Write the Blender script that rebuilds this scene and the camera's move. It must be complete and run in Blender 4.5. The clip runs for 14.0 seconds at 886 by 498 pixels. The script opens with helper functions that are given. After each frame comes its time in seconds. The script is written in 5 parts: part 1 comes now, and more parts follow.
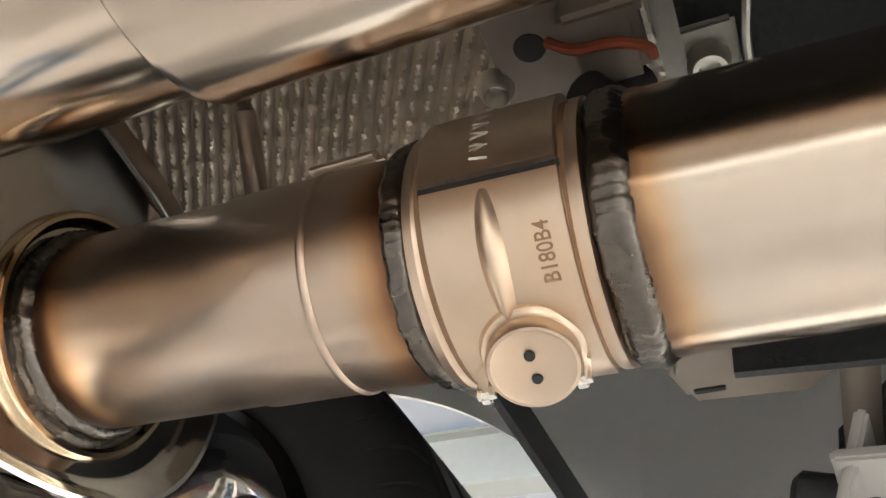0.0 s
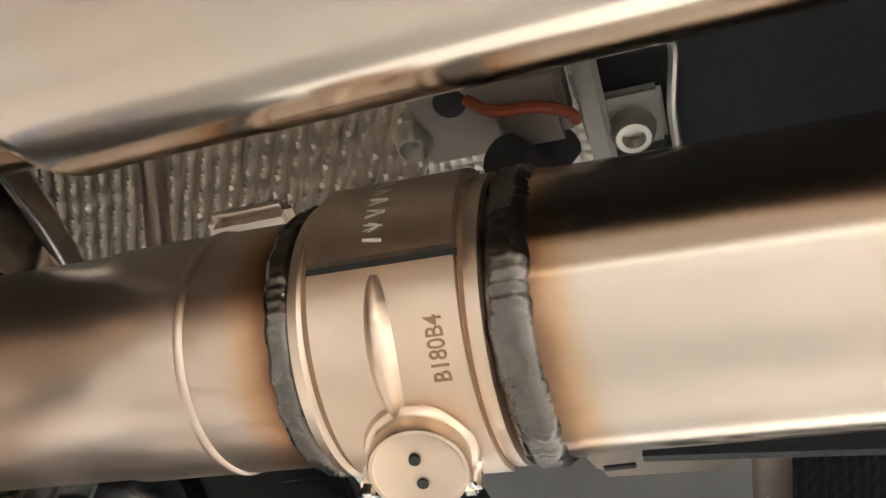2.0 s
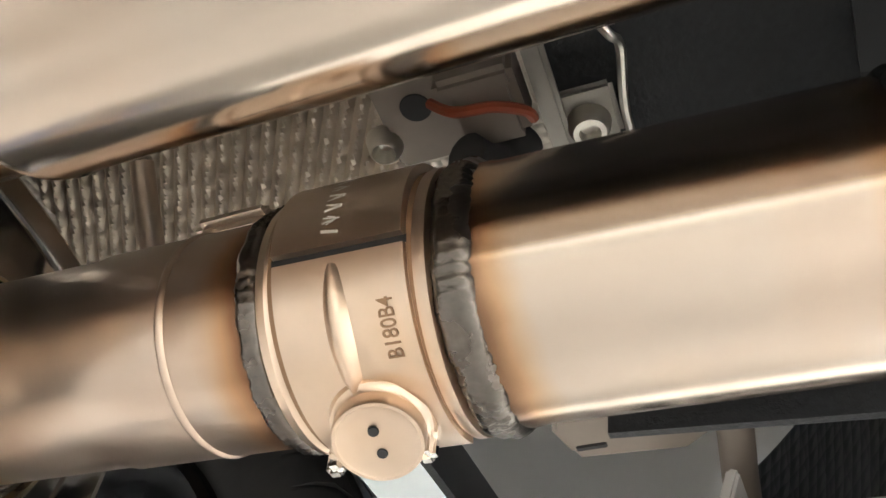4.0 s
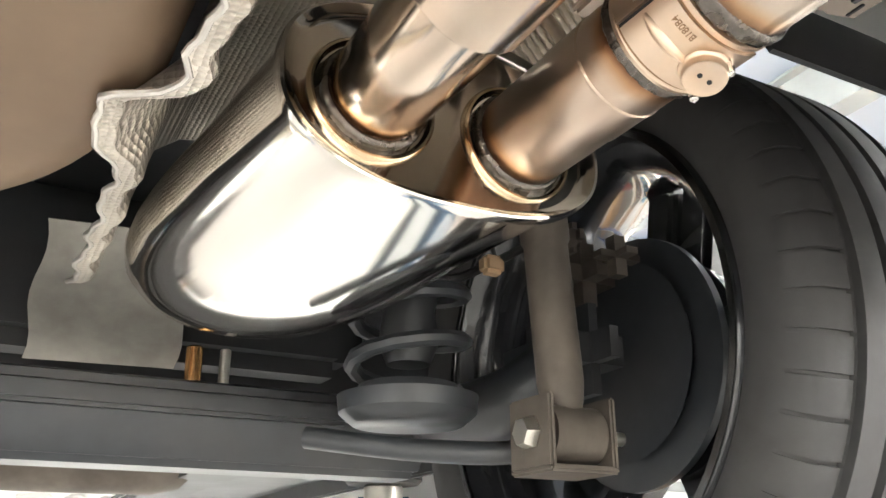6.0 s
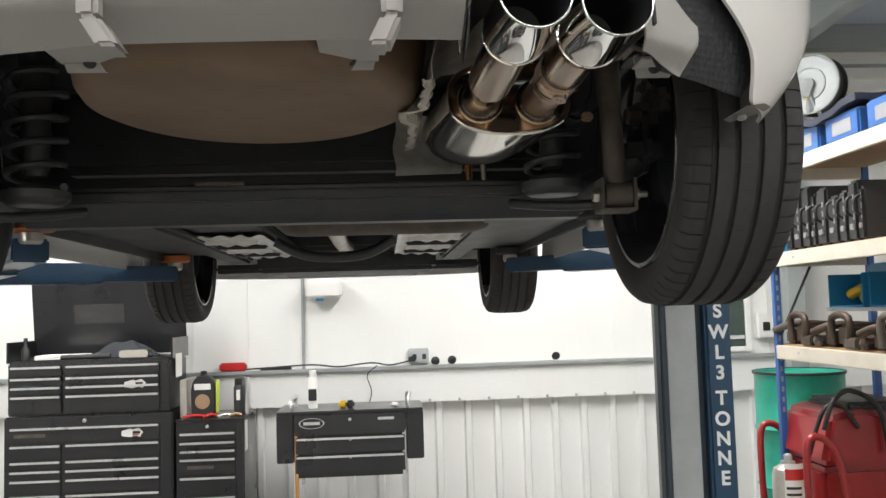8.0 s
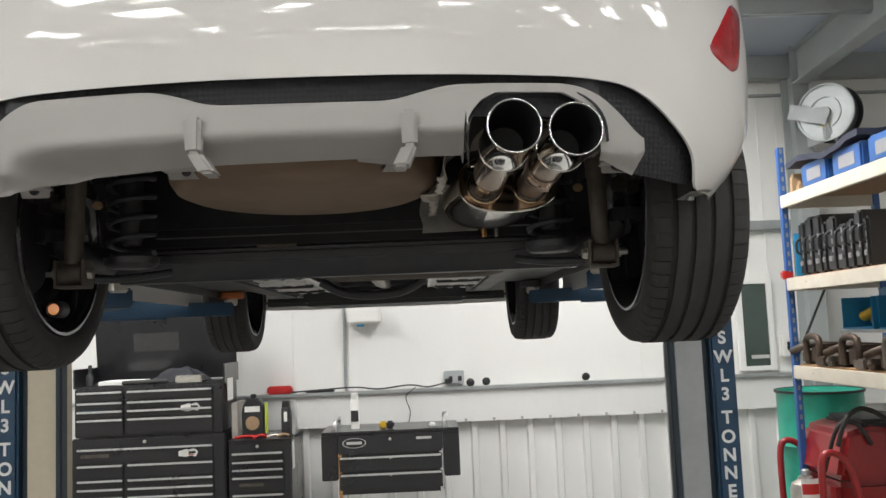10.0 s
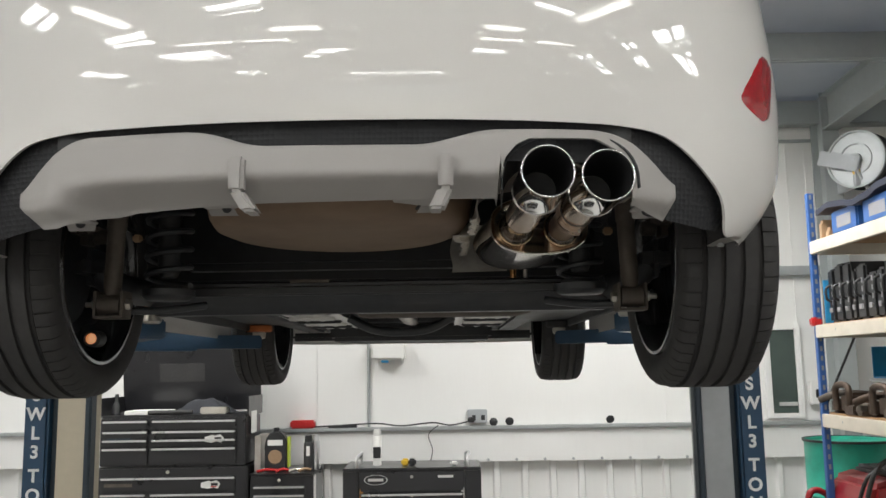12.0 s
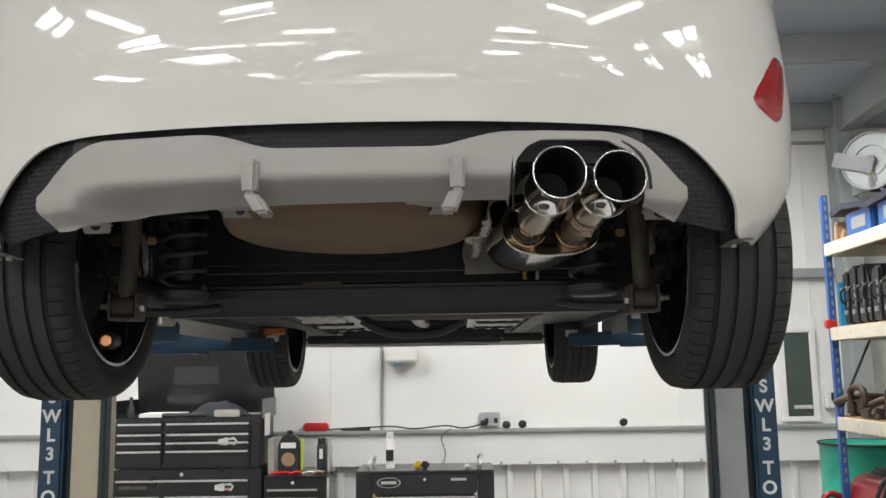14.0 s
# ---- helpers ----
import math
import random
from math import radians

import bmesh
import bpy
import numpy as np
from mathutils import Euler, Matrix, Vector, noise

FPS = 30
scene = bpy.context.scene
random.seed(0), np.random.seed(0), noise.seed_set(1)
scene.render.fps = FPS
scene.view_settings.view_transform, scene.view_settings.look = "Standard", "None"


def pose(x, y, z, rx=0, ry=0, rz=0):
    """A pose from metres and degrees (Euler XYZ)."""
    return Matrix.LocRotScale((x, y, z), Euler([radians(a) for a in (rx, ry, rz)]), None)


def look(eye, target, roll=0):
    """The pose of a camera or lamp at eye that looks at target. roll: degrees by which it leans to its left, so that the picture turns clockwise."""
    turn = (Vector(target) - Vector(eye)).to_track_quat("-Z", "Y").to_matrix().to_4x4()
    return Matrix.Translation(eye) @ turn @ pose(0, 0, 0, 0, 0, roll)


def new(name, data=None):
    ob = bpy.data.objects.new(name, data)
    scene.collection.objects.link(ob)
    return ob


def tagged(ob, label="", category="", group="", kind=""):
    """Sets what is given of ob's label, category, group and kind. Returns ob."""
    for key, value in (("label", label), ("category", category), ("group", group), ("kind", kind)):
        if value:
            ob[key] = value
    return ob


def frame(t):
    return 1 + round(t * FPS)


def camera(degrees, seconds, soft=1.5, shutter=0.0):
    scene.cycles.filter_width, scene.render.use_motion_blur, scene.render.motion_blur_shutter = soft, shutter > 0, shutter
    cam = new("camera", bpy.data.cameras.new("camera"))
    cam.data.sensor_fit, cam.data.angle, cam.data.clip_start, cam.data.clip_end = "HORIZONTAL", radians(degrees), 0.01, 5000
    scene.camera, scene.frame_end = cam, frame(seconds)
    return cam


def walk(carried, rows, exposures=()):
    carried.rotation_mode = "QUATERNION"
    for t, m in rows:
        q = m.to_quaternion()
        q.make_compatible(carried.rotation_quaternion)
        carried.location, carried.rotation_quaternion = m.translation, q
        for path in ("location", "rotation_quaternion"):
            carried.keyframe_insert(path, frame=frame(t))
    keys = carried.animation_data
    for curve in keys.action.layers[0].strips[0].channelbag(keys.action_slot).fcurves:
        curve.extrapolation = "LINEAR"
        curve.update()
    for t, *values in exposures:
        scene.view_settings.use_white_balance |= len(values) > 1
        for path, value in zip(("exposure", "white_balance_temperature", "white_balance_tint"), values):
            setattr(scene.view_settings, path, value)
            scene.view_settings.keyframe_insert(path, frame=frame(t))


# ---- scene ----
cam = camera(54.3, 14.0)
PATH = [
    (0, (0.2864, -0.4648, 1.7943), (1.4861, 0.3637, 3.1633), 13.11),
    (0.5, (0.2693, -0.4514, 1.8152), (1.5365, 0.2971, 3.1694), 12.76),
    (1, (0.2749, -0.4645, 1.8163), (1.5166, 0.28, 3.1962), 13.65),
    (1.5, (0.2802, -0.4734, 1.821), (1.5365, 0.2409, 3.2035), 12.63),
    (2, (0.2869, -0.4733, 1.8181), (1.5315, 0.2479, 3.2077), 12.64),
    (2.5, (0.2911, -0.4789, 1.8177), (1.5426, 0.2623, 3.1904), 12.33),
    (2.7, (0.2901, -0.4789, 1.8186), (1.5437, 0.2603, 3.1905), 12.34),
    (4.8, (0.285, -0.530, 1.765), (1.345, 0.34, 3.22), 12.8),
    (5, (0.278, -0.55, 1.742), (1.194, 0.445, 3.21), 12.8),
    (5.5, (0.239, -0.601, 1.736), (1.094, 0.887, 2.763), 3.4),
    (6, (0.163, -0.637, 1.7), (1.046, 1.011, 2.408), -0.29),
    (6.5, (0.109, -0.749, 1.669), (0.953, 0.995, 2.165), -2.94),
    (7, (0.12, -1.018, 1.592), (0.489, 0.924, 1.896), 1.4),
    (7.5, (0.158, -1.349, 1.615), (0.356, 0.626, 1.864), -0.18),
    (7.7, (0.155, -1.472, 1.601), (0.324, 0.516, 1.742), -0.9),
    (9.8, (0.188, -1.996, 1.654), (0.254, -0.005, 1.827), -2.5),
    (10, (0.185, -2, 1.651), (0.237, -0.009, 1.836), -2.4),
    (10.5, (0.177, -2.003, 1.649), (0.211, -0.014, 1.854), -1.1),
    (11, (0.175, -2.014, 1.65), (0.198, -0.03, 1.897), -1),
    (11.5, (0.172, -2.026, 1.653), (0.173, -0.042, 1.91), -1),
    (12, (0.171, -2.03, 1.654), (0.168, -0.048, 1.926), -0.9),
    (12.5, (0.175, -2.034, 1.654), (0.163, -0.053, 1.931), -1.1),
    (13, (0.176, -2.035, 1.654), (0.158, -0.054, 1.932), -0.9),
    (13.5, (0.175, -2.033, 1.651), (0.15, -0.053, 1.93), -0.9),
    (14, (0.172, -2.034, 1.65), (0.14, -0.054, 1.93), -0.9),
]
walk(cam, [(t, look(eye, target, roll)) for t, eye, target, roll in PATH], [(0.0, 1.85), (1.0, 1.9), (2.7, 2.15), (5.0, 2.3), (5.8, 2.4), (6.6, 2.3), (7.0, 1.2), (7.7, 0.1), (9.8, -0.42), (11.0, -0.47), (14.0, -0.45)])

# ---- light ----
world = bpy.data.worlds.new("sky_outside")
world.use_nodes = True
scene.world = world
wn = world.node_tree.nodes
sky = wn.new("ShaderNodeTexSky")
sky.sky_type, sky.sun_disc, sky.sun_elevation, sky.sun_rotation = "NISHITA", False, radians(40), radians(200)
world.node_tree.links.new(sky.outputs[0], wn["Background"].inputs[0])
wn["Background"].inputs[1].default_value = 0.1


def area_lamp(name, size_x, size_y, m, watts, color=(1, 1, 1)):
    lamp = bpy.data.lights.new(name, "AREA")
    lamp.shape, lamp.size, lamp.size_y, lamp.energy, lamp.color = "RECTANGLE", size_x, size_y, watts, color
    ob = new(name, lamp)
    ob.matrix_world = m
    return ob


# rooflights in the low, nearly flat roof
ROOF_Z0, ROOF_SLOPE, WALL_Y, RIGHT_X, LEFT_X, BACK_Y = 3.87, math.tan(radians(2)), 5.2, 6.4, -7.0, -12.0


def roof_z(y):
    return ROOF_Z0 + (WALL_Y - y) * ROOF_SLOPE


# place, size and turn of each rooflight
ROOFLIGHTS = [(-2.6, 3.0, 0.9, 2.4, 0), (1.6, 3.0, 0.9, 2.4, 0), (-3.05, -1.27, 0.42, 0.32, 0), (-1.05, -2.48, 0.55, 0.2, 0), (-2.45, -2.75, 0.65, 0.5, -10), (-2.4, -4.7, 0.9, 1.2, 0), (-2.75, -9.0, 0.8, 2.0, 0), (1.5, -2.38, 0.5, 0.16, 0),
              # the three long turned ones are added to give the bumper corner its highlights
              (4.34, -2.33, 3.0, 0.36, -24), (4.3, -5.1, 3.4, 0.42, -36), (3.95, -3.0, 2.3, 0.24, -32), (-0.7, -5.0, 0.2, 1.0, -20), (1.4, -4.8, 0.5, 0.6, 0), (-5.4, -5.5, 0.9, 2.4, 0), (0.2, -10.4, 2.4, 0.9, 0)]
for lx, ly, sx, sy, turn in ROOFLIGHTS:
    area_lamp("rooflight_lamp", sx, sy, pose(lx, ly, roof_z(ly) - 0.1, 0, 0, turn), (102 if ly > 0 else 108) * sx * sy, (1.0, 0.99, 0.972))
area_lamp("doorway_lamp", 4.0, 3.4, look((0.5, BACK_Y + 0.3, 1.9), (0.5, 0, 1.9)), 35, (0.92, 0.97, 1.0))


# ---- materials ----
def mat(name, color, rough=0.5, metal=0.0, grain=0.12, scale=30.0, bump=0.02, coat=0.0, stain=0.0, stain_color=(0.05, 0.04, 0.03), stain_scale=4.0, spec=0.5, rough_var=0.1, stretch=(1, 1, 1)):
    m = bpy.data.materials.new(name)
    m.use_nodes = True
    n, l = m.node_tree.nodes, m.node_tree.links
    b = n["Principled BSDF"]
    b.inputs["Metallic"].default_value = metal
    b.inputs["Coat Weight"].default_value = coat
    b.inputs["Coat Roughness"].default_value = 0.01
    b.inputs["Specular IOR Level"].default_value = spec
    tc = n.new("ShaderNodeTexCoord")
    mp = n.new("ShaderNodeMapping")
    mp.inputs["Scale"].default_value = stretch
    l.new(tc.outputs["Object"], mp.inputs["Vector"])
    fine, broad = n.new("ShaderNodeTexNoise"), n.new("ShaderNodeTexNoise")
    fine.inputs["Scale"].default_value, fine.inputs["Detail"].default_value = scale, 6
    broad.inputs["Scale"].default_value, broad.inputs["Detail"].default_value = stain_scale, 5
    l.new(mp.outputs[0], fine.inputs["Vector"])
    l.new(tc.outputs["Object"], broad.inputs["Vector"])
    mix = n.new("ShaderNodeMix")
    mix.data_type = "RGBA"
    lo, hi = [max(0, c * (1 - grain)) for c in color], [min(1, c * (1 + grain)) for c in color]
    mix.inputs[6].default_value, mix.inputs[7].default_value = (*lo, 1), (*hi, 1)
    l.new(fine.outputs["Fac"], mix.inputs[0])
    out = mix.outputs[2]
    if stain > 0:
        ramp = n.new("ShaderNodeMapRange")
        ramp.inputs[1].default_value, ramp.inputs[2].default_value, ramp.inputs[4].default_value = 0.45, 0.75, stain
        l.new(broad.outputs["Fac"], ramp.inputs[0])
        mix2 = n.new("ShaderNodeMix")
        mix2.data_type = "RGBA"
        mix2.inputs[7].default_value = (*stain_color, 1)
        l.new(ramp.outputs[0], mix2.inputs[0])
        l.new(out, mix2.inputs[6])
        out = mix2.outputs[2]
    l.new(out, b.inputs["Base Color"])
    rr = n.new("ShaderNodeMapRange")
    rr.inputs[3].default_value, rr.inputs[4].default_value = max(0.02, rough - rough_var), min(1, rough + rough_var)
    l.new(broad.outputs["Fac"], rr.inputs[0])
    l.new(rr.outputs[0], b.inputs["Roughness"])
    if bump > 0:
        bp = n.new("ShaderNodeBump")
        bp.inputs["Strength"].default_value, bp.inputs["Distance"].default_value = min(1, bump * 10), 0.002
        l.new(fine.outputs["Fac"], bp.inputs["Height"])
        l.new(bp.outputs[0], b.inputs["Normal"])
    return m


def heat_steel(name, base, welds, width=0.03, rough=0.2):
    """Stainless steel with brown and straw-coloured heat tint beside the welds, given as places along y."""
    m = mat(name, base, rough, 1.0, 0.10, 90, 0, stain=0.5, stain_color=(0.60, 0.38, 0.25), stain_scale=11, rough_var=0.05, stretch=(1, 0.12, 1))
    n, l = m.node_tree.nodes, m.node_tree.links
    b = n["Principled BSDF"]
    old = b.inputs["Base Color"].links[0].from_socket
    tc = n.new("ShaderNodeTexCoord")
    sep = n.new("ShaderNodeSeparateXYZ")
    l.new(tc.outputs["Object"], sep.inputs[0])
    wob = n.new("ShaderNodeTexNoise")
    wob.inputs["Scale"].default_value = 40
    l.new(tc.outputs["Object"], wob.inputs["Vector"])
    far = None
    for w in welds:
        d = n.new("ShaderNodeMath")
        d.operation = "SUBTRACT"
        d.inputs[1].default_value = w
        l.new(sep.outputs[1], d.inputs[0])
        a = n.new("ShaderNodeMath")
        a.operation = "ABSOLUTE"
        l.new(d.outputs[0], a.inputs[0])
        if far is None:
            far = a.outputs[0]
        else:
            mn = n.new("ShaderNodeMath")
            mn.operation = "MINIMUM"
            l.new(far, mn.inputs[0])
            l.new(a.outputs[0], mn.inputs[1])
            far = mn.outputs[0]
    add = n.new("ShaderNodeMath")
    add.operation = "MULTIPLY_ADD"
    add.inputs[1].default_value = 0.012
    l.new(wob.outputs["Fac"], add.inputs[0])
    l.new(far, add.inputs[2])
    rng = n.new("ShaderNodeMapRange")
    rng.inputs[1].default_value, rng.inputs[2].default_value = 0.008, width
    l.new(add.outputs[0], rng.inputs[0])
    ramp = n.new("ShaderNodeValToRGB")
    ramp.color_ramp.elements[0].color, ramp.color_ramp.elements[0].position = (0.22, 0.15, 0.11, 1), 0.0
    ramp.color_ramp.elements[1].color, ramp.color_ramp.elements[1].position = (0.9, 0.86, 0.8, 1), 1.0
    for p, c in ((0.2, (0.42, 0.27, 0.18, 1)), (0.42, (0.75, 0.53, 0.34, 1)), (0.7, (0.86, 0.74, 0.6, 1))):
        e = ramp.color_ramp.elements.new(p)
        e.color = c
    l.new(rng.outputs[0], ramp.inputs[0])
    mul = n.new("ShaderNodeMix")
    mul.data_type, mul.blend_type = "RGBA", "MULTIPLY"
    mul.inputs[0].default_value = 1.0
    l.new(old, mul.inputs[6])
    l.new(ramp.outputs[0], mul.inputs[7])
    l.new(mul.outputs[2], b.inputs["Base Color"])
    return m


def embossed(name, color, size=0.004, rough=0.4, metal=1.0, depth=0.0012, stain=0.4):
    """Sheet aluminium pressed with a fine dimple grid."""
    m = mat(name, color, rough, metal, 0.15, 25, 0, stain=stain, stain_color=(0.2, 0.17, 0.14), stain_scale=12)
    n, l = m.node_tree.nodes, m.node_tree.links
    tc = n.new("ShaderNodeTexCoord")
    vor = n.new("ShaderNodeTexVoronoi")
    vor.inputs["Scale"].default_value, vor.inputs["Randomness"].default_value = 1 / size, 0.15
    l.new(tc.outputs["Object"], vor.inputs["Vector"])
    bp = n.new("ShaderNodeBump")
    bp.inputs["Strength"].default_value, bp.inputs["Distance"].default_value = 0.8, depth
    l.new(vor.outputs["Distance"], bp.inputs["Height"])
    l.new(bp.outputs[0], n["Principled BSDF"].inputs["Normal"])
    return m


WHITE = mat("white_car_paint", (0.74, 0.725, 0.70), 0.5, 0, 0.01, 200, 0, coat=1.0, rough_var=0.02, spec=0.1)
SATIN = mat("satin_grey_paint", (0.40, 0.385, 0.37), 0.6, 0.0, 0.02, 300, 0.004, coat=0.0, spec=0.35, stain=0.06, stain_color=(0.4, 0.36, 0.3))
BLACKP = mat("black_grained_plastic", (0.026, 0.028, 0.031), 0.55, 0, 0.3, 400, 0.04)
MESHP = embossed("black_honeycomb_plastic", (0.010, 0.011, 0.014), 0.009, 0.55, 0, 0.0025, stain=0.02)
RUBBER = mat("tyre_rubber", (0.036, 0.035, 0.035), 0.75, 0, 0.25, 60, 0.02, stain=0.25, stain_color=(0.075, 0.07, 0.06), stain_scale=7)
RIMDARK = mat("black_gloss_wheel_paint", (0.02, 0.021, 0.024), 0.25, 0.2, 0.1, 50, 0, coat=0.8)
RIMEDGE = mat("machined_rim_edge", (0.22, 0.22, 0.225), 0.25, 1.0, 0.05, 80, 0)
STEEL_R = heat_steel("heat_tinted_stainless_outer_pipe", (0.55, 0.485, 0.44), (-0.192, -0.3045, -0.3565), 0.024, 0.31)
STEEL_T = heat_steel("heat_tinted_polished_tail_pipe", (0.60, 0.53, 0.48), (-0.3565, -0.452), 0.022, 0.2)
STEEL_L = heat_steel("heat_tinted_stainless_inner_pipe", (0.57, 0.505, 0.455), (-0.192,), 0.022, 0.15)
POLISH = mat("polished_stainless", (0.68, 0.65, 0.61), 0.09, 1.0, 0.04, 20, 0.001, stain=0.2, stain_color=(0.7, 0.6, 0.48), stain_scale=6, rough_var=0.04)
CHROME = mat("mirror_chrome", (0.85, 0.84, 0.82), 0.05, 1.0, 0.02, 20, 0, rough_var=0.02)
# soot inside the tips; painted shade in the valve groove and small holes
TIPIN = mat("sooty_tip_and_recess_shade", (0.02, 0.02, 0.021), 0.6, 0.2, 0.3, 60, 0.01)
WELD = mat("grey_weld_bead", (0.14, 0.125, 0.112), 0.27, 1.0, 0.5, 260, 0.02, stain=0.6, stain_color=(0.13, 0.10, 0.08), stain_scale=60, rough_var=0.07)
CAST = mat("satin_nickel_casting", (0.60, 0.475, 0.375), 0.34, 1.0, 0.06, 160, 0, rough_var=0.05, stain=0.3, stain_color=(0.8, 0.55, 0.32), stain_scale=30)
STRAW = mat("straw_tinted_polished_steel", (0.74, 0.60, 0.42), 0.14, 1.0, 0.1, 30, 0, stain=0.4, stain_color=(0.4, 0.25, 0.13), stain_scale=25)
STAMP = mat("brown_etching_and_edge_shade", (0.27, 0.16, 0.09), 0.6, 0.4, 0.2, 200, 0.01)
PALEMARK = mat("bright_stamped_marking_and_edge", (0.9, 0.85, 0.78), 0.4, 0.2, 0.1, 200, 0)
SEALER = mat("brown_underseal", (0.20, 0.135, 0.085), 0.62, 0, 0.12, 22, 0.02, stain=0.5, stain_color=(0.12, 0.075, 0.045), stain_scale=6)
UNDER = mat("black_underbody_paint", (0.024, 0.026, 0.028), 0.5, 0, 0.4, 25, 0.04, stain=0.35, stain_color=(0.045, 0.042, 0.04), stain_scale=5)
AXLE = mat("black_axle_paint", (0.026, 0.029, 0.033), 0.42, 0, 0.3, 40, 0.02, stain=0.5, stain_color=(0.06, 0.055, 0.05), stain_scale=8)
DUSTY = mat("dusty_grey_steel", (0.12, 0.10, 0.082), 0.6, 0.3, 0.3, 50, 0.03, stain=0.6, stain_color=(0.05, 0.043, 0.037), stain_scale=14)
SHIELD = embossed("embossed_aluminium_shield", (0.62, 0.57, 0.50), 0.0048, 0.42, 0.85, 0.003)
SHEET = mat("dull_aluminium_sheet", (0.60, 0.57, 0.53), 0.42, 0.85, 0.1, 60, 0.02, stain=0.4, stain_color=(0.3, 0.26, 0.22), stain_scale=8)
RIBM = mat("brown_filmed_aluminium", (0.44, 0.38, 0.31), 0.42, 0.75, 0.15, 60, 0.02, stain=0.4, stain_color=(0.22, 0.17, 0.12), stain_scale=14)
DULLZ = mat("dull_zinc_plate", (0.40, 0.38, 0.34), 0.5, 0.75, 0.15, 80, 0.01, stain=0.4, stain_color=(0.2, 0.18, 0.15), stain_scale=30)
PANBRIGHT = mat("bright_aluminium_floor_shield", (0.75, 0.74, 0.72), 0.35, 0.8, 0.15, 20, 0.05, stain=0.4, stain_color=(0.35, 0.33, 0.3), stain_scale=9)
BRACKET = mat("grey_primer_bracket", (0.21, 0.175, 0.145), 0.5, 0.2, 0.15, 60, 0.02, stain=0.3, stain_color=(0.14, 0.11, 0.09), stain_scale=20)
BRASS = mat("brass_union", (0.75, 0.42, 0.18), 0.25, 1.0, 0.1, 60, 0)
ZINC = mat("zinc_plated_steel", (0.65, 0.62, 0.56), 0.35, 1.0, 0.15, 80, 0.01)
WIRE_R = mat("red_cable_sheath", (0.32, 0.07, 0.03), 0.5, 0, 0.1, 60, 0.01)
BLUE = mat("blue_lift_paint", (0.012, 0.055, 0.115), 0.45, 0, 0.15, 30, 0.01, coat=0.2, stain=0.3, stain_color=(0.03, 0.05, 0.07), stain_scale=7)
GREYP = mat("light_grey_lift_paint", (0.42, 0.44, 0.45), 0.5, 0, 0.08, 30, 0.01, stain=0.3, stain_color=(0.2, 0.2, 0.19), stain_scale=5)
BEIGE = mat("beige_lift_paint", (0.62, 0.55, 0.42), 0.5, 0, 0.06, 30, 0.01, stain=0.2, stain_color=(0.35, 0.3, 0.22), stain_scale=5)
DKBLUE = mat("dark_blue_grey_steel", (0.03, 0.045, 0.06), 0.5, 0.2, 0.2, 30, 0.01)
LETTER = mat("white_lettering", (0.85, 0.86, 0.86), 0.5, 0, 0.02, 50, 0)
PANEL = mat("white_wall_panel", (0.80, 0.795, 0.77), 0.5, 0, 0.02, 12, 0.005, stain=0.12, stain_color=(0.62, 0.58, 0.5), stain_scale=1.2, stretch=(8, 8, 0.5))
CORR = mat("white_corrugated_steel", (0.78, 0.775, 0.755), 0.42, 0, 0.02, 12, 0.004, stain=0.18, stain_color=(0.55, 0.52, 0.46), stain_scale=1.6, stretch=(6, 6, 0.4))
GALV = mat("galvanised_rail", (0.40, 0.42, 0.42), 0.45, 0.5, 0.15, 12, 0.01, stain=0.3, stain_color=(0.25, 0.25, 0.24))
BEAMG = mat("grey_painted_steel_frame", (0.36, 0.385, 0.38), 0.5, 0.1, 0.06, 20, 0.01, stain=0.2, stain_color=(0.22, 0.22, 0.21), stain_scale=2)
ROOFM = mat("white_roof_lining", (0.62, 0.63, 0.62), 0.6, 0, 0.04, 8, 0.01, stain=0.2, stain_color=(0.45, 0.45, 0.43), stain_scale=1)
FLOORM = mat("grey_painted_concrete", (0.20, 0.192, 0.178), 0.45, 0, 0.15, 6, 0.02, stain=0.5, stain_color=(0.16, 0.15, 0.14), stain_scale=0.8)
CHESTB = mat("black_powder_coat", (0.014, 0.014, 0.016), 0.3, 0, 0.2, 60, 0.006, coat=0.3)
TRIM = mat("satin_aluminium_trim", (0.75, 0.75, 0.75), 0.3, 1.0, 0.05, 80, 0)
REDP = mat("red_plastic", (0.50, 0.02, 0.02), 0.4, 0, 0.08, 40, 0.005)
REDM = mat("red_machine_paint", (0.28, 0.012, 0.015), 0.35, 0, 0.1, 40, 0.005, coat=0.4, stain=0.2, stain_color=(0.1, 0.01, 0.01))
GREEN = mat("turquoise_drum_paint", (0.02, 0.36, 0.25), 0.4, 0, 0.1, 20, 0.01, coat=0.3, stain=0.5, stain_color=(0.03, 0.13, 0.09), stain_scale=6)
WOOD = mat("chipboard_shelf", (0.45, 0.27, 0.13), 0.7, 0, 0.2, 60, 0.02)
CREAM = mat("cream_shelf_beam", (0.66, 0.60, 0.50), 0.5, 0, 0.05, 40, 0.01, stain=0.2, stain_color=(0.4, 0.35, 0.28), stain_scale=8)
RACKB = mat("blue_rack_upright", (0.03, 0.10, 0.30), 0.45, 0, 0.1, 40, 0.01)
CASEB = mat("black_tool_case_plastic", (0.02, 0.021, 0.022), 0.45, 0, 0.2, 120, 0.02)
CRATE = mat("blue_crate_plastic", (0.03, 0.11, 0.33), 0.4, 0, 0.1, 50, 0.005)
CYAN = mat("light_blue_bin_plastic", (0.03, 0.27, 0.52), 0.4, 0, 0.1, 50, 0.005)
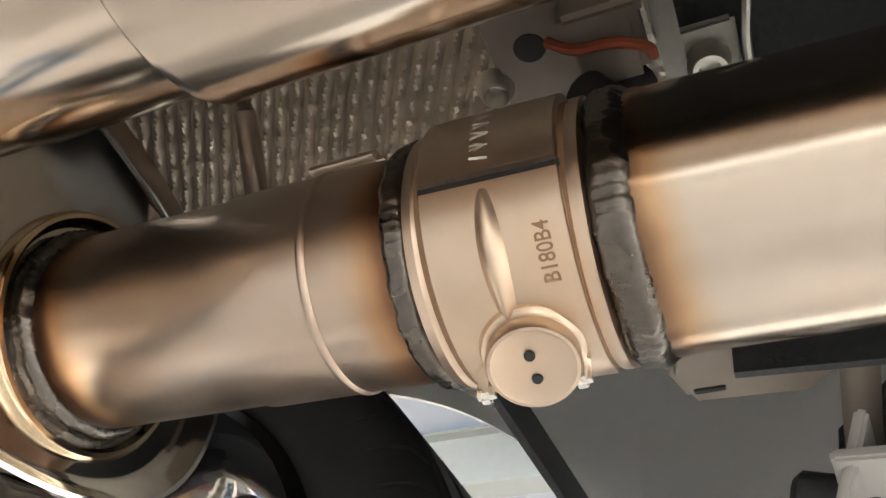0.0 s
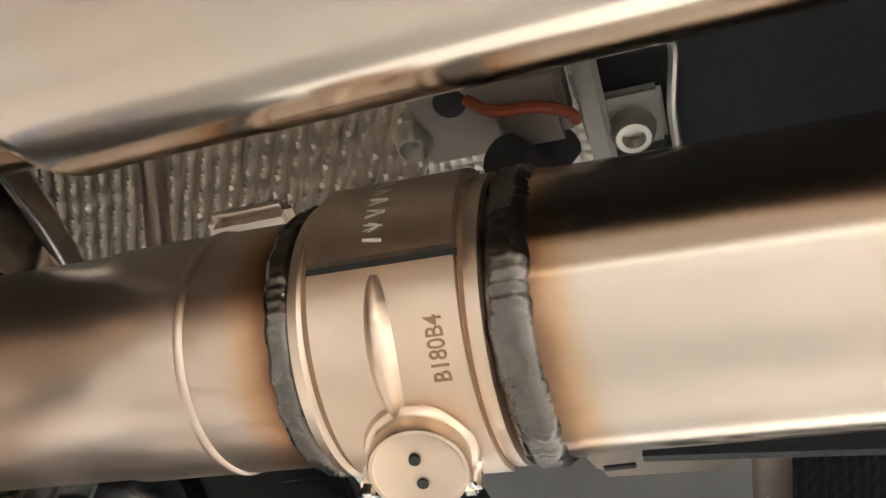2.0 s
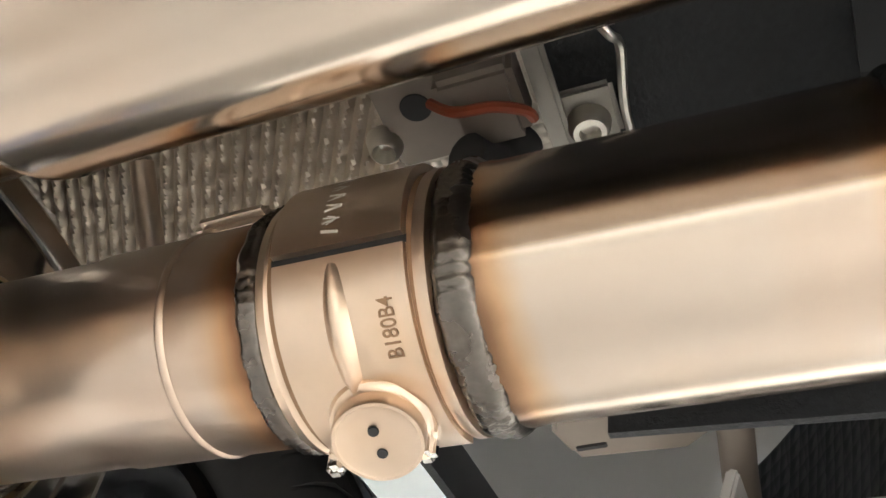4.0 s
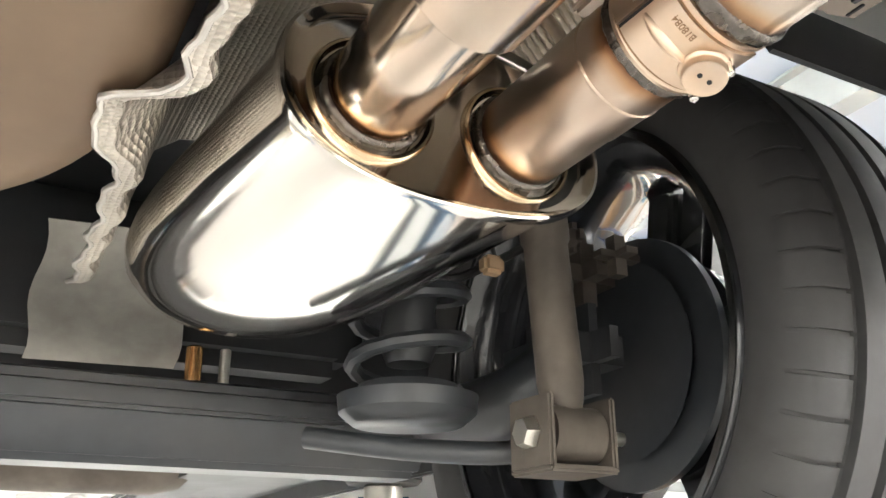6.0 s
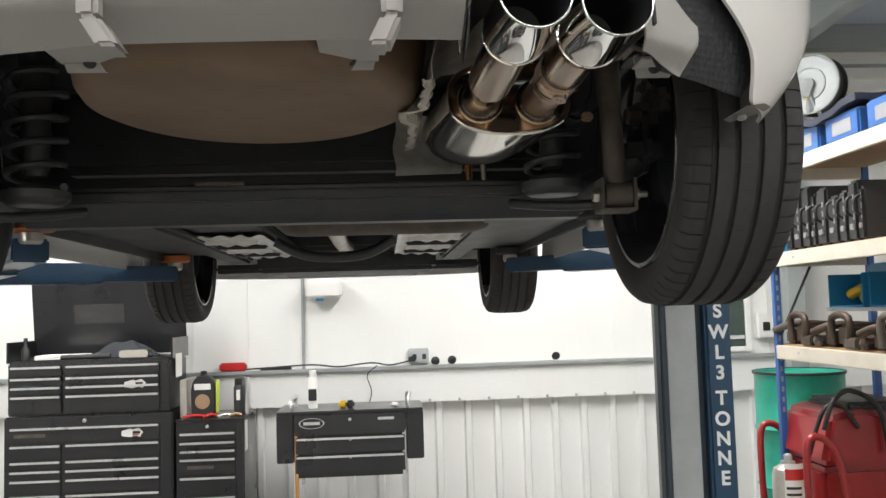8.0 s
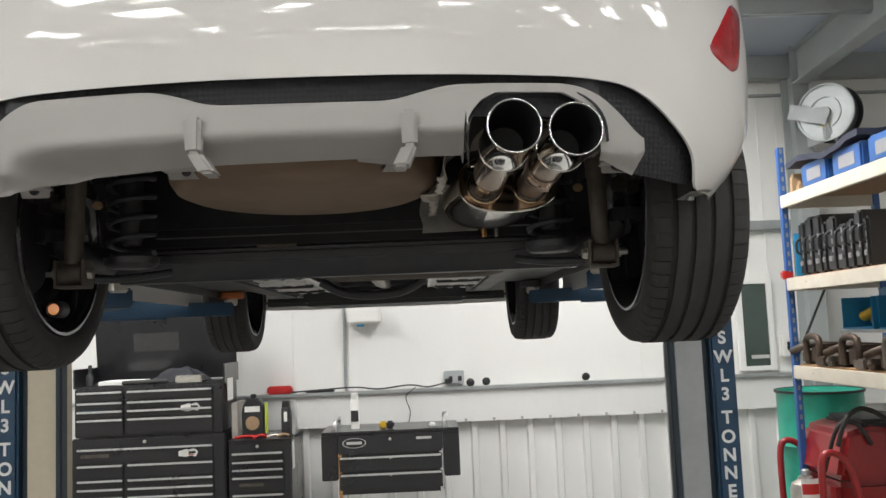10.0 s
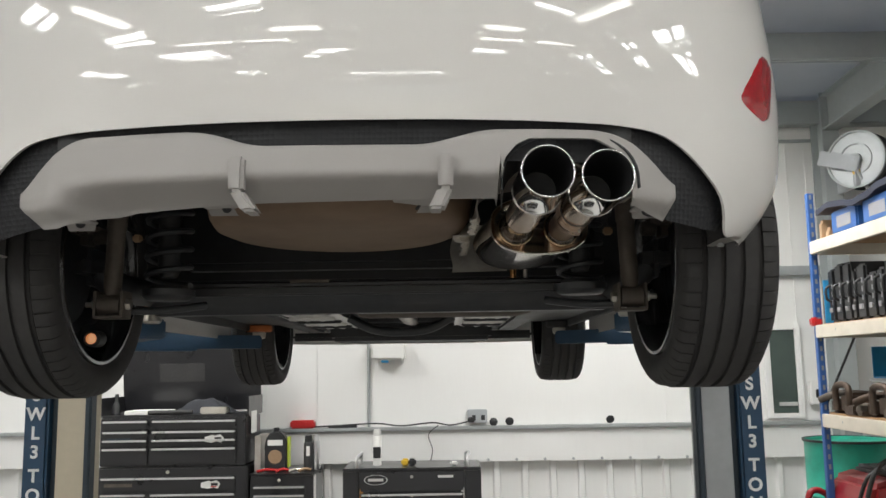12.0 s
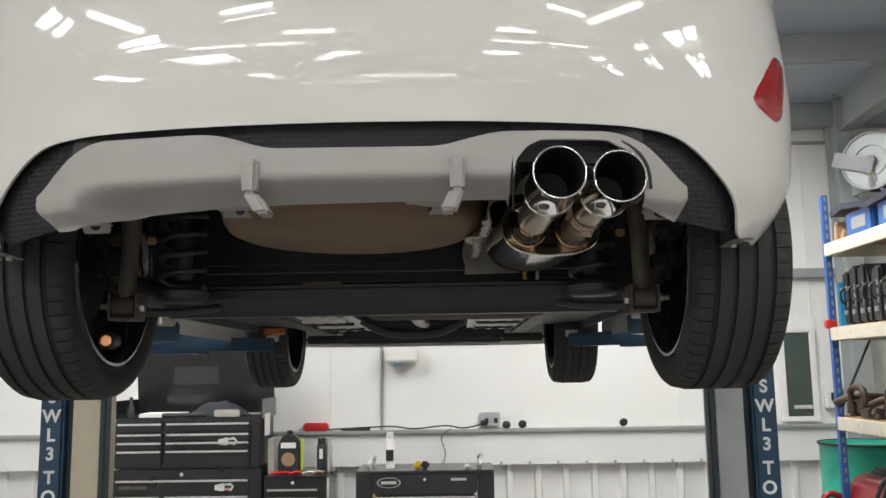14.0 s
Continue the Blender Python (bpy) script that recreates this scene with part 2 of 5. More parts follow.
RUSTY = mat("oily_rusty_iron", (0.075, 0.05, 0.035), 0.55, 0.4, 0.4, 50, 0.05, stain=0.5, stain_color=(0.03, 0.025, 0.02), stain_scale=14)
YELLOW = mat("yellow_plastic", (0.65, 0.42, 0.03), 0.4, 0, 0.1, 50, 0.005)
LIME = mat("lime_yellow_plastic", (0.55, 0.65, 0.06), 0.4, 0, 0.1, 50, 0.005)
NAVY = mat("dark_navy_sheet", (0.022, 0.026, 0.045), 0.5, 0, 0.3, 60, 0.03)
CLOTH = mat("dark_grey_cloth", (0.03, 0.032, 0.038), 0.9, 0, 0.3, 90, 0.05)
PAPER = mat("white_paper", (0.78, 0.77, 0.74), 0.7, 0, 0.03, 60, 0.002)
PAPERG = mat("grey_print", (0.25, 0.25, 0.26), 0.7, 0, 0.1, 60, 0)
CARD = mat("brown_cardboard", (0.36, 0.24, 0.14), 0.8, 0, 0.1, 60, 0.01)
ORANGE = mat("orange_rubber_pad", (0.45, 0.13, 0.03), 0.6, 0, 0.2, 60, 0.02)
GLASSG = mat("dark_green_window_pane", (0.03, 0.055, 0.045), 0.1, 0, 0.5, 3, 0, coat=0.3)
CABLE = mat("black_cable", (0.02, 0.02, 0.02), 0.5, 0, 0.1, 60, 0)
LENS = mat("red_lamp_lens", (0.42, 0.006, 0.012), 0.12, 0, 0.35, 120, 0.02, coat=1.0, stain=0.5, stain_color=(0.2, 0.003, 0.006), stain_scale=25)
TUBE = bpy.data.materials.new("lit_tube")
TUBE.use_nodes = True
TUBE.node_tree.nodes["Principled BSDF"].inputs["Emission Color"].default_value = (1, 0.97, 0.9, 1)
TUBE.node_tree.nodes["Principled BSDF"].inputs["Emission Strength"].default_value = 20.0
# emissive stand-in for an orange reflection in the wheel rim
AMBER = bpy.data.materials.new("amber_reflection_glow")
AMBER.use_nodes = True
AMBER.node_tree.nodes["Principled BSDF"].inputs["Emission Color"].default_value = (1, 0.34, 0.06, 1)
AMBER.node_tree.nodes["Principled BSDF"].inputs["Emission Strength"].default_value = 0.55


# ---- mesh helpers ----
def link(name, bm, material, smooth=40):
    bmesh.ops.recalc_face_normals(bm, faces=bm.faces)
    me = bpy.data.meshes.new(name)
    bm.to_mesh(me)
    bm.free()
    me.materials.append(material)
    if smooth:
        me.shade_smooth()
        me.set_sharp_from_angle(angle=radians(smooth))
    return new(name, me)


def part(name, bm, material, parent, label="", smooth=40):
    ob = link(name, bm, material, smooth)
    ob.parent = parent
    if label:
        tagged(ob, label)
    return ob


def thing(name, label, category, group="", kind="", at=(0, 0, 0)):
    e = new(name)
    e.location = at
    e.empty_display_size = 0.05
    return tagged(e, label, category, group, kind)


def single(name, bm, material, label, category, group="", kind="", smooth=40):
    return tagged(link(name, bm, material, smooth), label, category, group, kind)


def box(x0, x1, y0, y1, z0, z1, bevel=0.0, bm=None, m=None, seg=2):
    own = bmesh.new()
    bmesh.ops.create_cube(own, size=1, matrix=Matrix.Translation(((x0 + x1) / 2, (y0 + y1) / 2, (z0 + z1) / 2)) @ Matrix.Diagonal((abs(x1 - x0), abs(y1 - y0), abs(z1 - z0), 1)))
    if bevel:
        bmesh.ops.bevel(own, geom=own.edges[:], offset=bevel, segments=seg, affect="EDGES", clamp_overlap=True)
    if m:
        own.transform(m)
    return join(bm, own)


def join(bm, own):
    if bm is None:
        return own
    me = bpy.data.meshes.new("tmp")
    own.to_mesh(me)
    own.free()
    bm.from_mesh(me)
    bpy.data.meshes.remove(me)
    return bm


def lathe(a, b, profile, n=48, bm=None, closed=False, wobble=0.0, seed=0):
    """Revolves (distance from a towards b, radius) pairs round the line a-b."""
    a, b = Vector(a), Vector(b)
    q = (b - a).to_track_quat("Z", "Y").to_matrix().to_4x4()
    m = Matrix.Translation(a) @ q
    own = bmesh.new()
    rings = []
    rnd = random.Random(seed)
    for s, r in profile:
        ring = []
        for i in range(n):
            w = 2 * math.pi * i / n
            rr = r + (wobble * (rnd.random() - 0.5) if wobble else 0)
            ss = s + (wobble * (rnd.random() - 0.5) if wobble else 0)
            ring.append(own.verts.new(m @ Vector((rr * math.cos(w), rr * math.sin(w), ss))))
        rings.append(ring)
    for p, q2 in zip(rings, rings[1:] + ([rings[0]] if closed else [])):
        for i in range(n):
            own.faces.new((p[i], p[(i + 1) % n], q2[(i + 1) % n], q2[i]))
    if not closed:
        for ring, r in ((rings[0], profile[0][1]), (rings[-1], profile[-1][1])):
            if r < 0.0005:
                bmesh.ops.pointmerge(own, verts=ring, merge_co=sum((v.co for v in ring), Vector()) / n)
    return join(bm, own)


def rod(a, b, r, n=16, bm=None, bevel=None):
    d = (Vector(b) - Vector(a)).length
    e = min(r * 0.25, d * 0.2) if bevel is None else bevel
    return lathe(a, b, [(0, 0), (0, r - e), (e, r), (d - e, r), (d, r - e), (d, 0)], n, bm)


def tube(points, r, n=10, bm=None, smooth_steps=6, cap=True):
    """A round bar along a smoothed line through points."""
    pts = [Vector(p) for p in points]
    if smooth_steps > 1 and len(pts) > 2:
        out = []
        for i in range(len(pts) - 1):
            p0, p1, p2, p3 = pts[max(i - 1, 0)], pts[i], pts[i + 1], pts[min(i + 2, len(pts) - 1)]
            for k in range(smooth_steps):
                t = k / smooth_steps
                out.append(0.5 * ((2 * p1) + (p2 - p0) * t + (2 * p0 - 5 * p1 + 4 * p2 - p3) * t * t + (3 * p1 - p0 - 3 * p2 + p3) * t ** 3))
        out.append(pts[-1])
        pts = out
    own = bmesh.new()
    rings = []
    up = Vector((0.3, 0.2, 0.93))
    for i, p in enumerate(pts):
        d = (pts[min(i + 1, len(pts) - 1)] - pts[max(i - 1, 0)]).normalized()
        s = d.cross(up).normalized()
        up = s.cross(d).normalized()
        rings.append([own.verts.new(p + r * (s * math.cos(2 * math.pi * k / n) + up * math.sin(2 * math.pi * k / n))) for k in range(n)])
    for p, q in zip(rings, rings[1:]):
        for i in range(n):
            own.faces.new((p[i], p[(i + 1) % n], q[(i + 1) % n], q[i]))
    if cap:
        own.faces.new(rings[0])
        own.faces.new(rings[-1])
    return join(bm, own)


def grid(nu, nv, f, bm=None, thick=0.0):
    """A sheet of nu x nv faces through f(u, v), u and v from 0 to 1; thick gives it depth."""
    own = bmesh.new()
    vs = [[own.verts.new(f(i / nu, j / nv)) for j in range(nv + 1)] for i in range(nu + 1)]
    for i in range(nu):
        for j in range(nv):
            try:
                own.faces.new((vs[i][j], vs[i + 1][j], vs[i + 1][j + 1], vs[i][j + 1]))
            except ValueError:
                pass
    if thick:
        bmesh.ops.recalc_face_normals(own, faces=own.faces)
        bmesh.ops.solidify(own, geom=own.faces[:], thickness=thick)
    return join(bm, own)


def prism(outline, y0, y1, bm=None, bevel=0.0, m=None):
    """An outline in x and z drawn out from y0 to y1."""
    own = bmesh.new()
    a = [own.verts.new((x, y0, z)) for x, z in outline]
    b = [own.verts.new((x, y1, z)) for x, z in outline]
    own.faces.new(a)
    own.faces.new(b)
    for i in range(len(a)):
        own.faces.new((a[i], a[(i + 1) % len(a)], b[(i + 1) % len(a)], b[i]))
    if bevel:
        bmesh.ops.recalc_face_normals(own, faces=own.faces)
        bmesh.ops.bevel(own, geom=own.edges[:], offset=bevel, segments=2, affect="EDGES", clamp_overlap=True)
    if m:
        own.transform(m)
    return join(bm, own)


def interp(x, pts):
    if x <= pts[0][0]:
        return pts[0][1]
    for (a, b), (c, d) in zip(pts, pts[1:]):
        if x <= c:
            t = (x - a) / (c - a)
            return b + (d - b) * t
    return pts[-1][1]


def soft(x, pts):
    """interp with eased corners."""
    w = 0.02
    return sum(interp(x + k * w / 2, pts) for k in (-2, -1, 0, 1, 2)) / 5


def text_mesh(body, size, depth=0.0005, bold=0.0):
    cu = bpy.data.curves.new("writing", "FONT")
    cu.body, cu.size, cu.extrude, cu.align_x, cu.align_y = body, size, depth, "CENTER", "CENTER"
    cu.offset = bold
    ob = new("writing", cu)
    bpy.context.view_layer.update()
    me = bpy.data.meshes.new_from_object(ob.evaluated_get(bpy.context.evaluated_depsgraph_get()))
    bpy.data.objects.remove(ob)
    bm = bmesh.new()
    bm.from_mesh(me)
    bpy.data.meshes.remove(me)
    return bm


# ---- the workshop: floor, walls, roof ----
single("floor", box(LEFT_X, RIGHT_X, BACK_Y, WALL_Y, -0.2, 0), FLOORM, "grey painted concrete workshop floor", "floor", kind="structure")


def wall_sheet(name, x0, x1, y, label, m=None):
    """Profiled steel dado below, smooth lining panels above."""
    w = single(name, box(x0, x1, y, y + 0.2, 1.16, 6.6, m=m), PANEL, label, "wall", kind="structure")
    ribs = bmesh.new()
    for i in range(int((x1 - x0) / 0.23)):
        a = x0 + 0.19 + i * 0.23
        prism([(a, 0.0), (a + 0.04, 0.0), (a + 0.04, 0.899), (a, 0.899)], y - 0.028, y, ribs)
    for v in ribs.verts:
        if v.co.y > y - 0.01:
            v.co.x += 0.012 if ((v.co.x - x0) % 0.23) > 0.21 or ((v.co.x - x0) % 0.23) < 0.1 else -0.012
    if m:
        ribs.transform(m)
    part("sheet_ribs", ribs, CORR, w, "white pressed ribs of the steel sheeting", smooth=0)
    part("profiled_sheet", box(x0, x1, y + 0.002, y + 0.2, 0, 1.155, m=m), CORR, w, "white corrugated steel sheeting")
    rail = prism([(0, 0), (0, 0.26), (0.07, 0.26), (0.07, 0.0)], x0, x1)
    rail.transform(Matrix(((0, 1, 0, 0), (-1, 0, 0, y), (0, 0, 1, 0.895), (0, 0, 0, 1))))
    if m:
        rail.transform(m)
    part("dado_flashing", rail, CORR, w, "white folded steel flashing")
    part("ledge", box(x0, x1, y - 0.10, y, 1.15, 1.18, 0.006, m=m), GALV, w, "galvanised grey ledge rail")
    return w


wall_n = wall_sheet("wall_north", LEFT_X, RIGHT_X, WALL_Y, "white panelled workshop wall with corrugated dado")
for i, sx in enumerate((-0.47,)):
    part("conduit", rod((sx, WALL_Y - 0.012, 1.18), (sx, WALL_Y - 0.012, 3.6), 0.012), GALV, wall_n, "grey conduit pipe")
seams = [-1.9, -1.77, -1.64, -1.5, -1.32, -0.9, 1.98, 2.3, 2.62, 2.78, 2.94, 3.1, 3.26]
for sx in seams:
    part("panel_joint", box(sx - 0.004, sx + 0.004, WALL_Y - 0.006, WALL_Y + 0.01, 1.18, 3.5, 0.001), PANEL, wall_n)
part("sheeting_rail", box(1.9, RIGHT_X, WALL_Y - 0.06, WALL_Y, 2.37, 2.45, 0.008), GALV, wall_n, "galvanised horizontal sheeting rail")
part("sheeting_rail", box(1.9, RIGHT_X, WALL_Y - 0.03, WALL_Y, 3.515, 3.54, 0.004), GALV, wall_n, "galvanised horizontal sheeting rail")
single("wall_east", box(RIGHT_X, RIGHT_X + 0.2, BACK_Y, WALL_Y + 0.2, 0, 6.6), PANEL, "white lined side wall of the workshop", "wall", kind="structure")
single("wall_west", box(LEFT_X - 0.2, LEFT_X, BACK_Y, WALL_Y + 0.2, 0, 6.6), PANEL, "white lined side wall of the workshop", "wall", kind="structure")
sw = single("wall_south", box(LEFT_X, RIGHT_X, BACK_Y - 0.2, BACK_Y, 3.8, 6.8), PANEL, "white wall above the open workshop doorway", "wall", kind="structure")
part("pier", box(LEFT_X, -2.2, BACK_Y - 0.2, BACK_Y, 0, 3.8), PANEL, sw)
part("pier", box(3.2, RIGHT_X, BACK_Y - 0.2, BACK_Y, 0, 3.8), PANEL, sw)
roof = bmesh.new()
xs = sorted({LEFT_X - 0.2, RIGHT_X + 0.2})
a = [roof.verts.new((x, y, roof_z(y))) for x, y in ((xs[0], WALL_Y + 0.2), (xs[1], WALL_Y + 0.2), (xs[1], BACK_Y - 0.2), (xs[0], BACK_Y - 0.2))]
roof.faces.new(a)
bmesh.ops.solidify(roof, geom=roof.faces[:], thickness=-0.12)
ceil = single("ceiling", roof, ROOFM, "white lined pitched workshop roof", "ceiling", kind="structure")
for i in range(11):
    y = 3.7 - i * 1.45
    single("roof_purlin", box(LEFT_X, RIGHT_X, y - 0.035, y + 0.035, roof_z(y) - 0.22, roof_z(y) - 0.02, 0.01), BEAMG, "grey steel roof purlin", "beam", "roof purlins", "structure")
for lx, ly, sx, sy, turn in ROOFLIGHTS:
    fr = bmesh.new()
    for x0, x1, y0, y1 in ((-sx / 2 - 0.05, -sx / 2, -sy / 2, sy / 2), (sx / 2, sx / 2 + 0.05, -sy / 2, sy / 2), (-sx / 2, sx / 2, -0.02, 0.02)):
        box(x0, x1, y0, y1, -0.16, 0.1, 0.004, fr, m=pose(lx, ly, roof_z(ly), 0, 0, turn))
    single("rooflight_frame", fr, BEAMG, "grey glazing bars of a rooflight", "rooflight", "rooflights", "structure")
eave = single("eaves_beam", box(LEFT_X, RIGHT_X, WALL_Y - 0.16, WALL_Y - 0.02, 3.64, 3.84, 0.01), BEAMG, "grey steel eaves beam", "beam", kind="structure")


def steel_column(x):
    c = thing("steel_column", "grey painted steel portal column with haunch", "column", kind="structure")
    part("web", box(x - 0.012, x + 0.012, WALL_Y - 0.30, WALL_Y - 0.1, 0, 3.86), BEAMG, c)
    part("flange", box(x - 0.07, x + 0.07, WALL_Y - 0.315, WALL_Y - 0.30, 0, 3.86, 0.003), BEAMG, c)
    part("flange", box(x - 0.07, x + 0.07, WALL_Y - 0.10, WALL_Y - 0.085, 0, 3.86, 0.003), BEAMG, c)
    rafter = bmesh.new()
    box(x - 0.07, x + 0.07, BACK_Y, WALL_Y - 0.32, -0.03, -0.015, 0.003, rafter)
    box(x - 0.012, x + 0.012, BACK_Y, WALL_Y - 0.32, -0.3, -0.03, 0, rafter)
    box(x - 0.07, x + 0.07, BACK_Y, WALL_Y - 0.32, -0.315, -0.3, 0.003, rafter)
    for v in rafter.verts:
        v.co.z += roof_z(v.co.y) - 0.03
    part("rafter", rafter, BEAMG, c, "grey steel roof rafter")
    return c


steel_column(3.36)
steel_column(-3.9)
single("window_1", box(2.85, 3.06, WALL_Y - 0.02, WALL_Y + 0.02, 1.24, 1.92, 0.004), GLASSG, "dark green wired-glass window pane", "window", kind="structure")
wf = bmesh.new()
for x0, x1, z0, z1 in ((2.80, 2.85, 1.2, 1.97), (3.06, 3.11, 1.2, 1.97), (2.85, 3.06, 1.92, 1.97), (2.85, 3.06, 1.2, 1.24)):
    box(x0, x1, WALL_Y - 0.035, WALL_Y, z0, z1, 0.004, wf)
wfo = link("window_frame", wf, PANEL)
wfo.parent = bpy.data.objects["window_1"]
part("frame_bar", box(2.9, 3.05, WALL_Y - 0.03, WALL_Y - 0.021, 1.30, 1.33, 0.002), TRIM, bpy.data.objects["window_1"])

# strip lights under the roof
for lx, ly, ang, half in ((-3.0, 0.9, 90, 0.75), (0.6, 0.9, 90, 0.75), (-2.04, -1.68, 29, 0.44), (-1.5, -2.98, 81, 0.34), (-0.84, -3.08, 86, 0.25), (-0.53, -2.63, 90, 0.2), (1.78, -1.77, -34, 0.4), (1.11, -3.02, 90, 0.25), (1.75, -2.95, 97, 0.3), (1.0, -2.55, 92, 0.2),
                          (0.4, -8.6, 103, 0.88), (4.0, -7.0, 140, 0.6), (-4.6, -10.2, 90, 0.75), (-1.6, -11.2, 90, 0.75), (3.6, -10.6, 90, 0.75), (-5.8, -8.0, 90, 0.75)):
    sl = thing("strip_light", "white twin-tube fluorescent strip light, lit", "light", "strip lights", at=(lx, ly, roof_z(ly) - 0.4))
    sl.rotation_euler = (0, 0, radians(ang))
    part("body", box(-0.05, 0.05, -half, half, 0, 0.06, 0.008), ROOFM, sl)
    for side in (-0.03, 0.03):
        part("tube", rod((side, 0.03 - half, -0.02), (side, half - 0.03, -0.02), 0.016), TUBE, sl)
        part("hanger", rod((0, side * half * 22, 0.06), (0, side * half * 22, 0.42), 0.006), GALV, sl)

# ---- the car ----
car = thing("car", "white hatchback raised on the workshop lift, seen from behind and below", "car")
PLAN = [(0, -0.645), (0.2, -0.64), (0.4, -0.612), (0.55, -0.565), (0.70, -0.495), (0.805, -0.40), (0.868, -0.28), (0.886, -0.14), (0.888, 0.1), (0.885, 0.8), (0.885, 1.6), (0.878, 2.3), (0.835, 2.75), (0.72, 3.08), (0.45, 3.24), (0, 3.28)]


def plan_curve(steps):
    pts, out = [Vector((x, y)) for x, y in PLAN], []
    for i in range(len(pts) - 1):
        p0 = pts[i - 1] if i else Vector((-pts[1].x, pts[1].y))
        p1, p2, p3 = pts[i], pts[i + 1], pts[min(i + 2, len(pts) - 1)]
        for k in range(steps):
            t = k / steps
            out.append(0.5 * ((2 * p1) + (p2 - p0) * t + (2 * p0 - 5 * p1 + 4 * p2 - p3) * t * t + (3 * p1 - p0 - 3 * p2 + p3) * t ** 3))
    out.append(pts[-1])
    return out


CURVE = plan_curve(10)
REAR = [p for p in CURVE if p.y < 0.0]


def rear_y(x):
    x = abs(x)
    for a, b in zip(REAR, REAR[1:]):
        if a.x <= x <= b.x:
            return a.y + (b.y - a.y) * (x - a.x) / max(1e-6, b.x - a.x)
    return REAR[-1].y


BULGE = [(1.85, 0.05), (1.9, 0.038), (2.0, 0.014), (2.1, 0.0), (2.16, -0.006), (2.2, -0.004), (2.3, 0.012), (2.42, 0.04), (2.6, 0.10), (2.8, 0.2), (2.95, 0.33), (3.02, 0.5)]


def bulge(z):
    """The bumper's fullness at a height, as a smooth curve."""
    return sum(interp(z + 0.012 * k, BULGE) * (6 - abs(k)) for k in range(-5, 6)) / 36


def low_edge(x, y):
    x = abs(x)
    if y < -0.305:
        return soft(x, [(0, 2.064), (0.47, 2.062), (0.545, 2.056), (0.58, 2.043), (0.615, 2.02), (0.645, 1.996), (0.685, 1.966), (0.72, 1.935), (0.742, 1.90), (0.756, 1.888), (0.9, 1.888)])
    z = 1.895 if y < -0.25 else 1.80
    for ya, za, ra in ((0.055, 1.91, 0.374), (2.49, 1.89, 0.355)):
        if abs(y - ya) < ra:
            z = max(z, za + math.sqrt(ra ** 2 - (y - ya) ** 2))
    return z


def shell(u, v):
    k = u * (2 * len(CURVE) - 2)
    i = int(round(k))
    side = 1 if i >= len(CURVE) - 1 else -1
    p = CURVE[abs(i - (len(CURVE) - 1))]
    x, y = p.x * side, p.y
    z0 = low_edge(x, y)
    z = z0 + (3.02 - z0) * v ** 1.25
    o = bulge(z)
    c = Vector((0, 1.3))
    d = Vector((x, y)) - c
    cx = Vector((math.copysign(1, x) if abs(x) > 0.01 else 0, 0)) * min(1, abs(d.x) / 0.86) ** 3 + Vector((0, math.copysign(1, d.y) * min(1, abs(d.y) / 1.9) ** 6))
    tuck = 0.068 * (max(0, 2.05 - z) / 0.155) ** 2 * min(1, max(0, (-0.1 - y) / 0.2))
    return (x - cx.x * ((0.42 * o if z < 2.7 else o - 0.09) + tuck), y - cx.y * o, z)


part("body_shell", grid(2 * len(CURVE) - 2, 60, shell, thick=0.006), WHITE, car, "glossy white painted bumper and body")
part("roof_panel", box(-0.42, 0.42, -0.1, 2.7, 3.0, 3.02, 0.004), WHITE, car)
for s in (-1, 1):
    def lens_at(u, v):
        y0 = interp(v, [(0, -0.432), (0.06, -0.455), (0.15, -0.478), (0.25, -0.482), (0.4, -0.474), (0.68, -0.448), (0.94, -0.421), (1, -0.408)])
        y1 = interp(v, [(0, -0.424), (0.05, -0.410), (0.15, -0.398), (0.55, -0.384), (0.93, -0.378), (1, -0.386)])
        y = y0 + (y1 - y0) * u
        z = 2.110 + 0.136 * v
        for a, c in zip(CURVE, CURVE[1:]):
            if a.y <= y <= c.y and a.x > 0.5:
                x = a.x + (c.x - a.x) * (y - a.y) / (c.y - a.y)
                break
        e = min(u, 1 - u, v, 1 - v) * 6
        return (s * (x - 0.42 * bulge(z) + 0.001 + 0.004 * min(1, e)), y - 0.004 * min(1, e), z)

    part("rear_reflector", grid(14, 16, lens_at, thick=0.004), LENS, car, "red translucent rear reflector lamp")


def insert_at(x, v):
    """The black insert lies just inside the painted shell and follows its tuck towards the lower corners."""
    z = interp(abs(x), [(0, 2.0), (0.50, 2.0), (0.545, 1.915), (0.69, 1.90), (0.8, 1.90)]) * (1 - v) + 2.085 * v
    o = interp(z, BULGE)
    c = math.copysign(min(1, abs(x) / 0.86) ** 3, x)
    return (x - c * (0.42 * o + 0.068 * (max(0, 2.05 - z) / 0.155) ** 2), rear_y(x) + 0.022 + 0.8 * max(0, o), z)


part("honeycomb_insert", grid(120, 6, lambda u, v: insert_at(-0.735 + 1.47 * u, v), thick=0.005), MESHP, car, "black honeycomb plastic bumper insert")

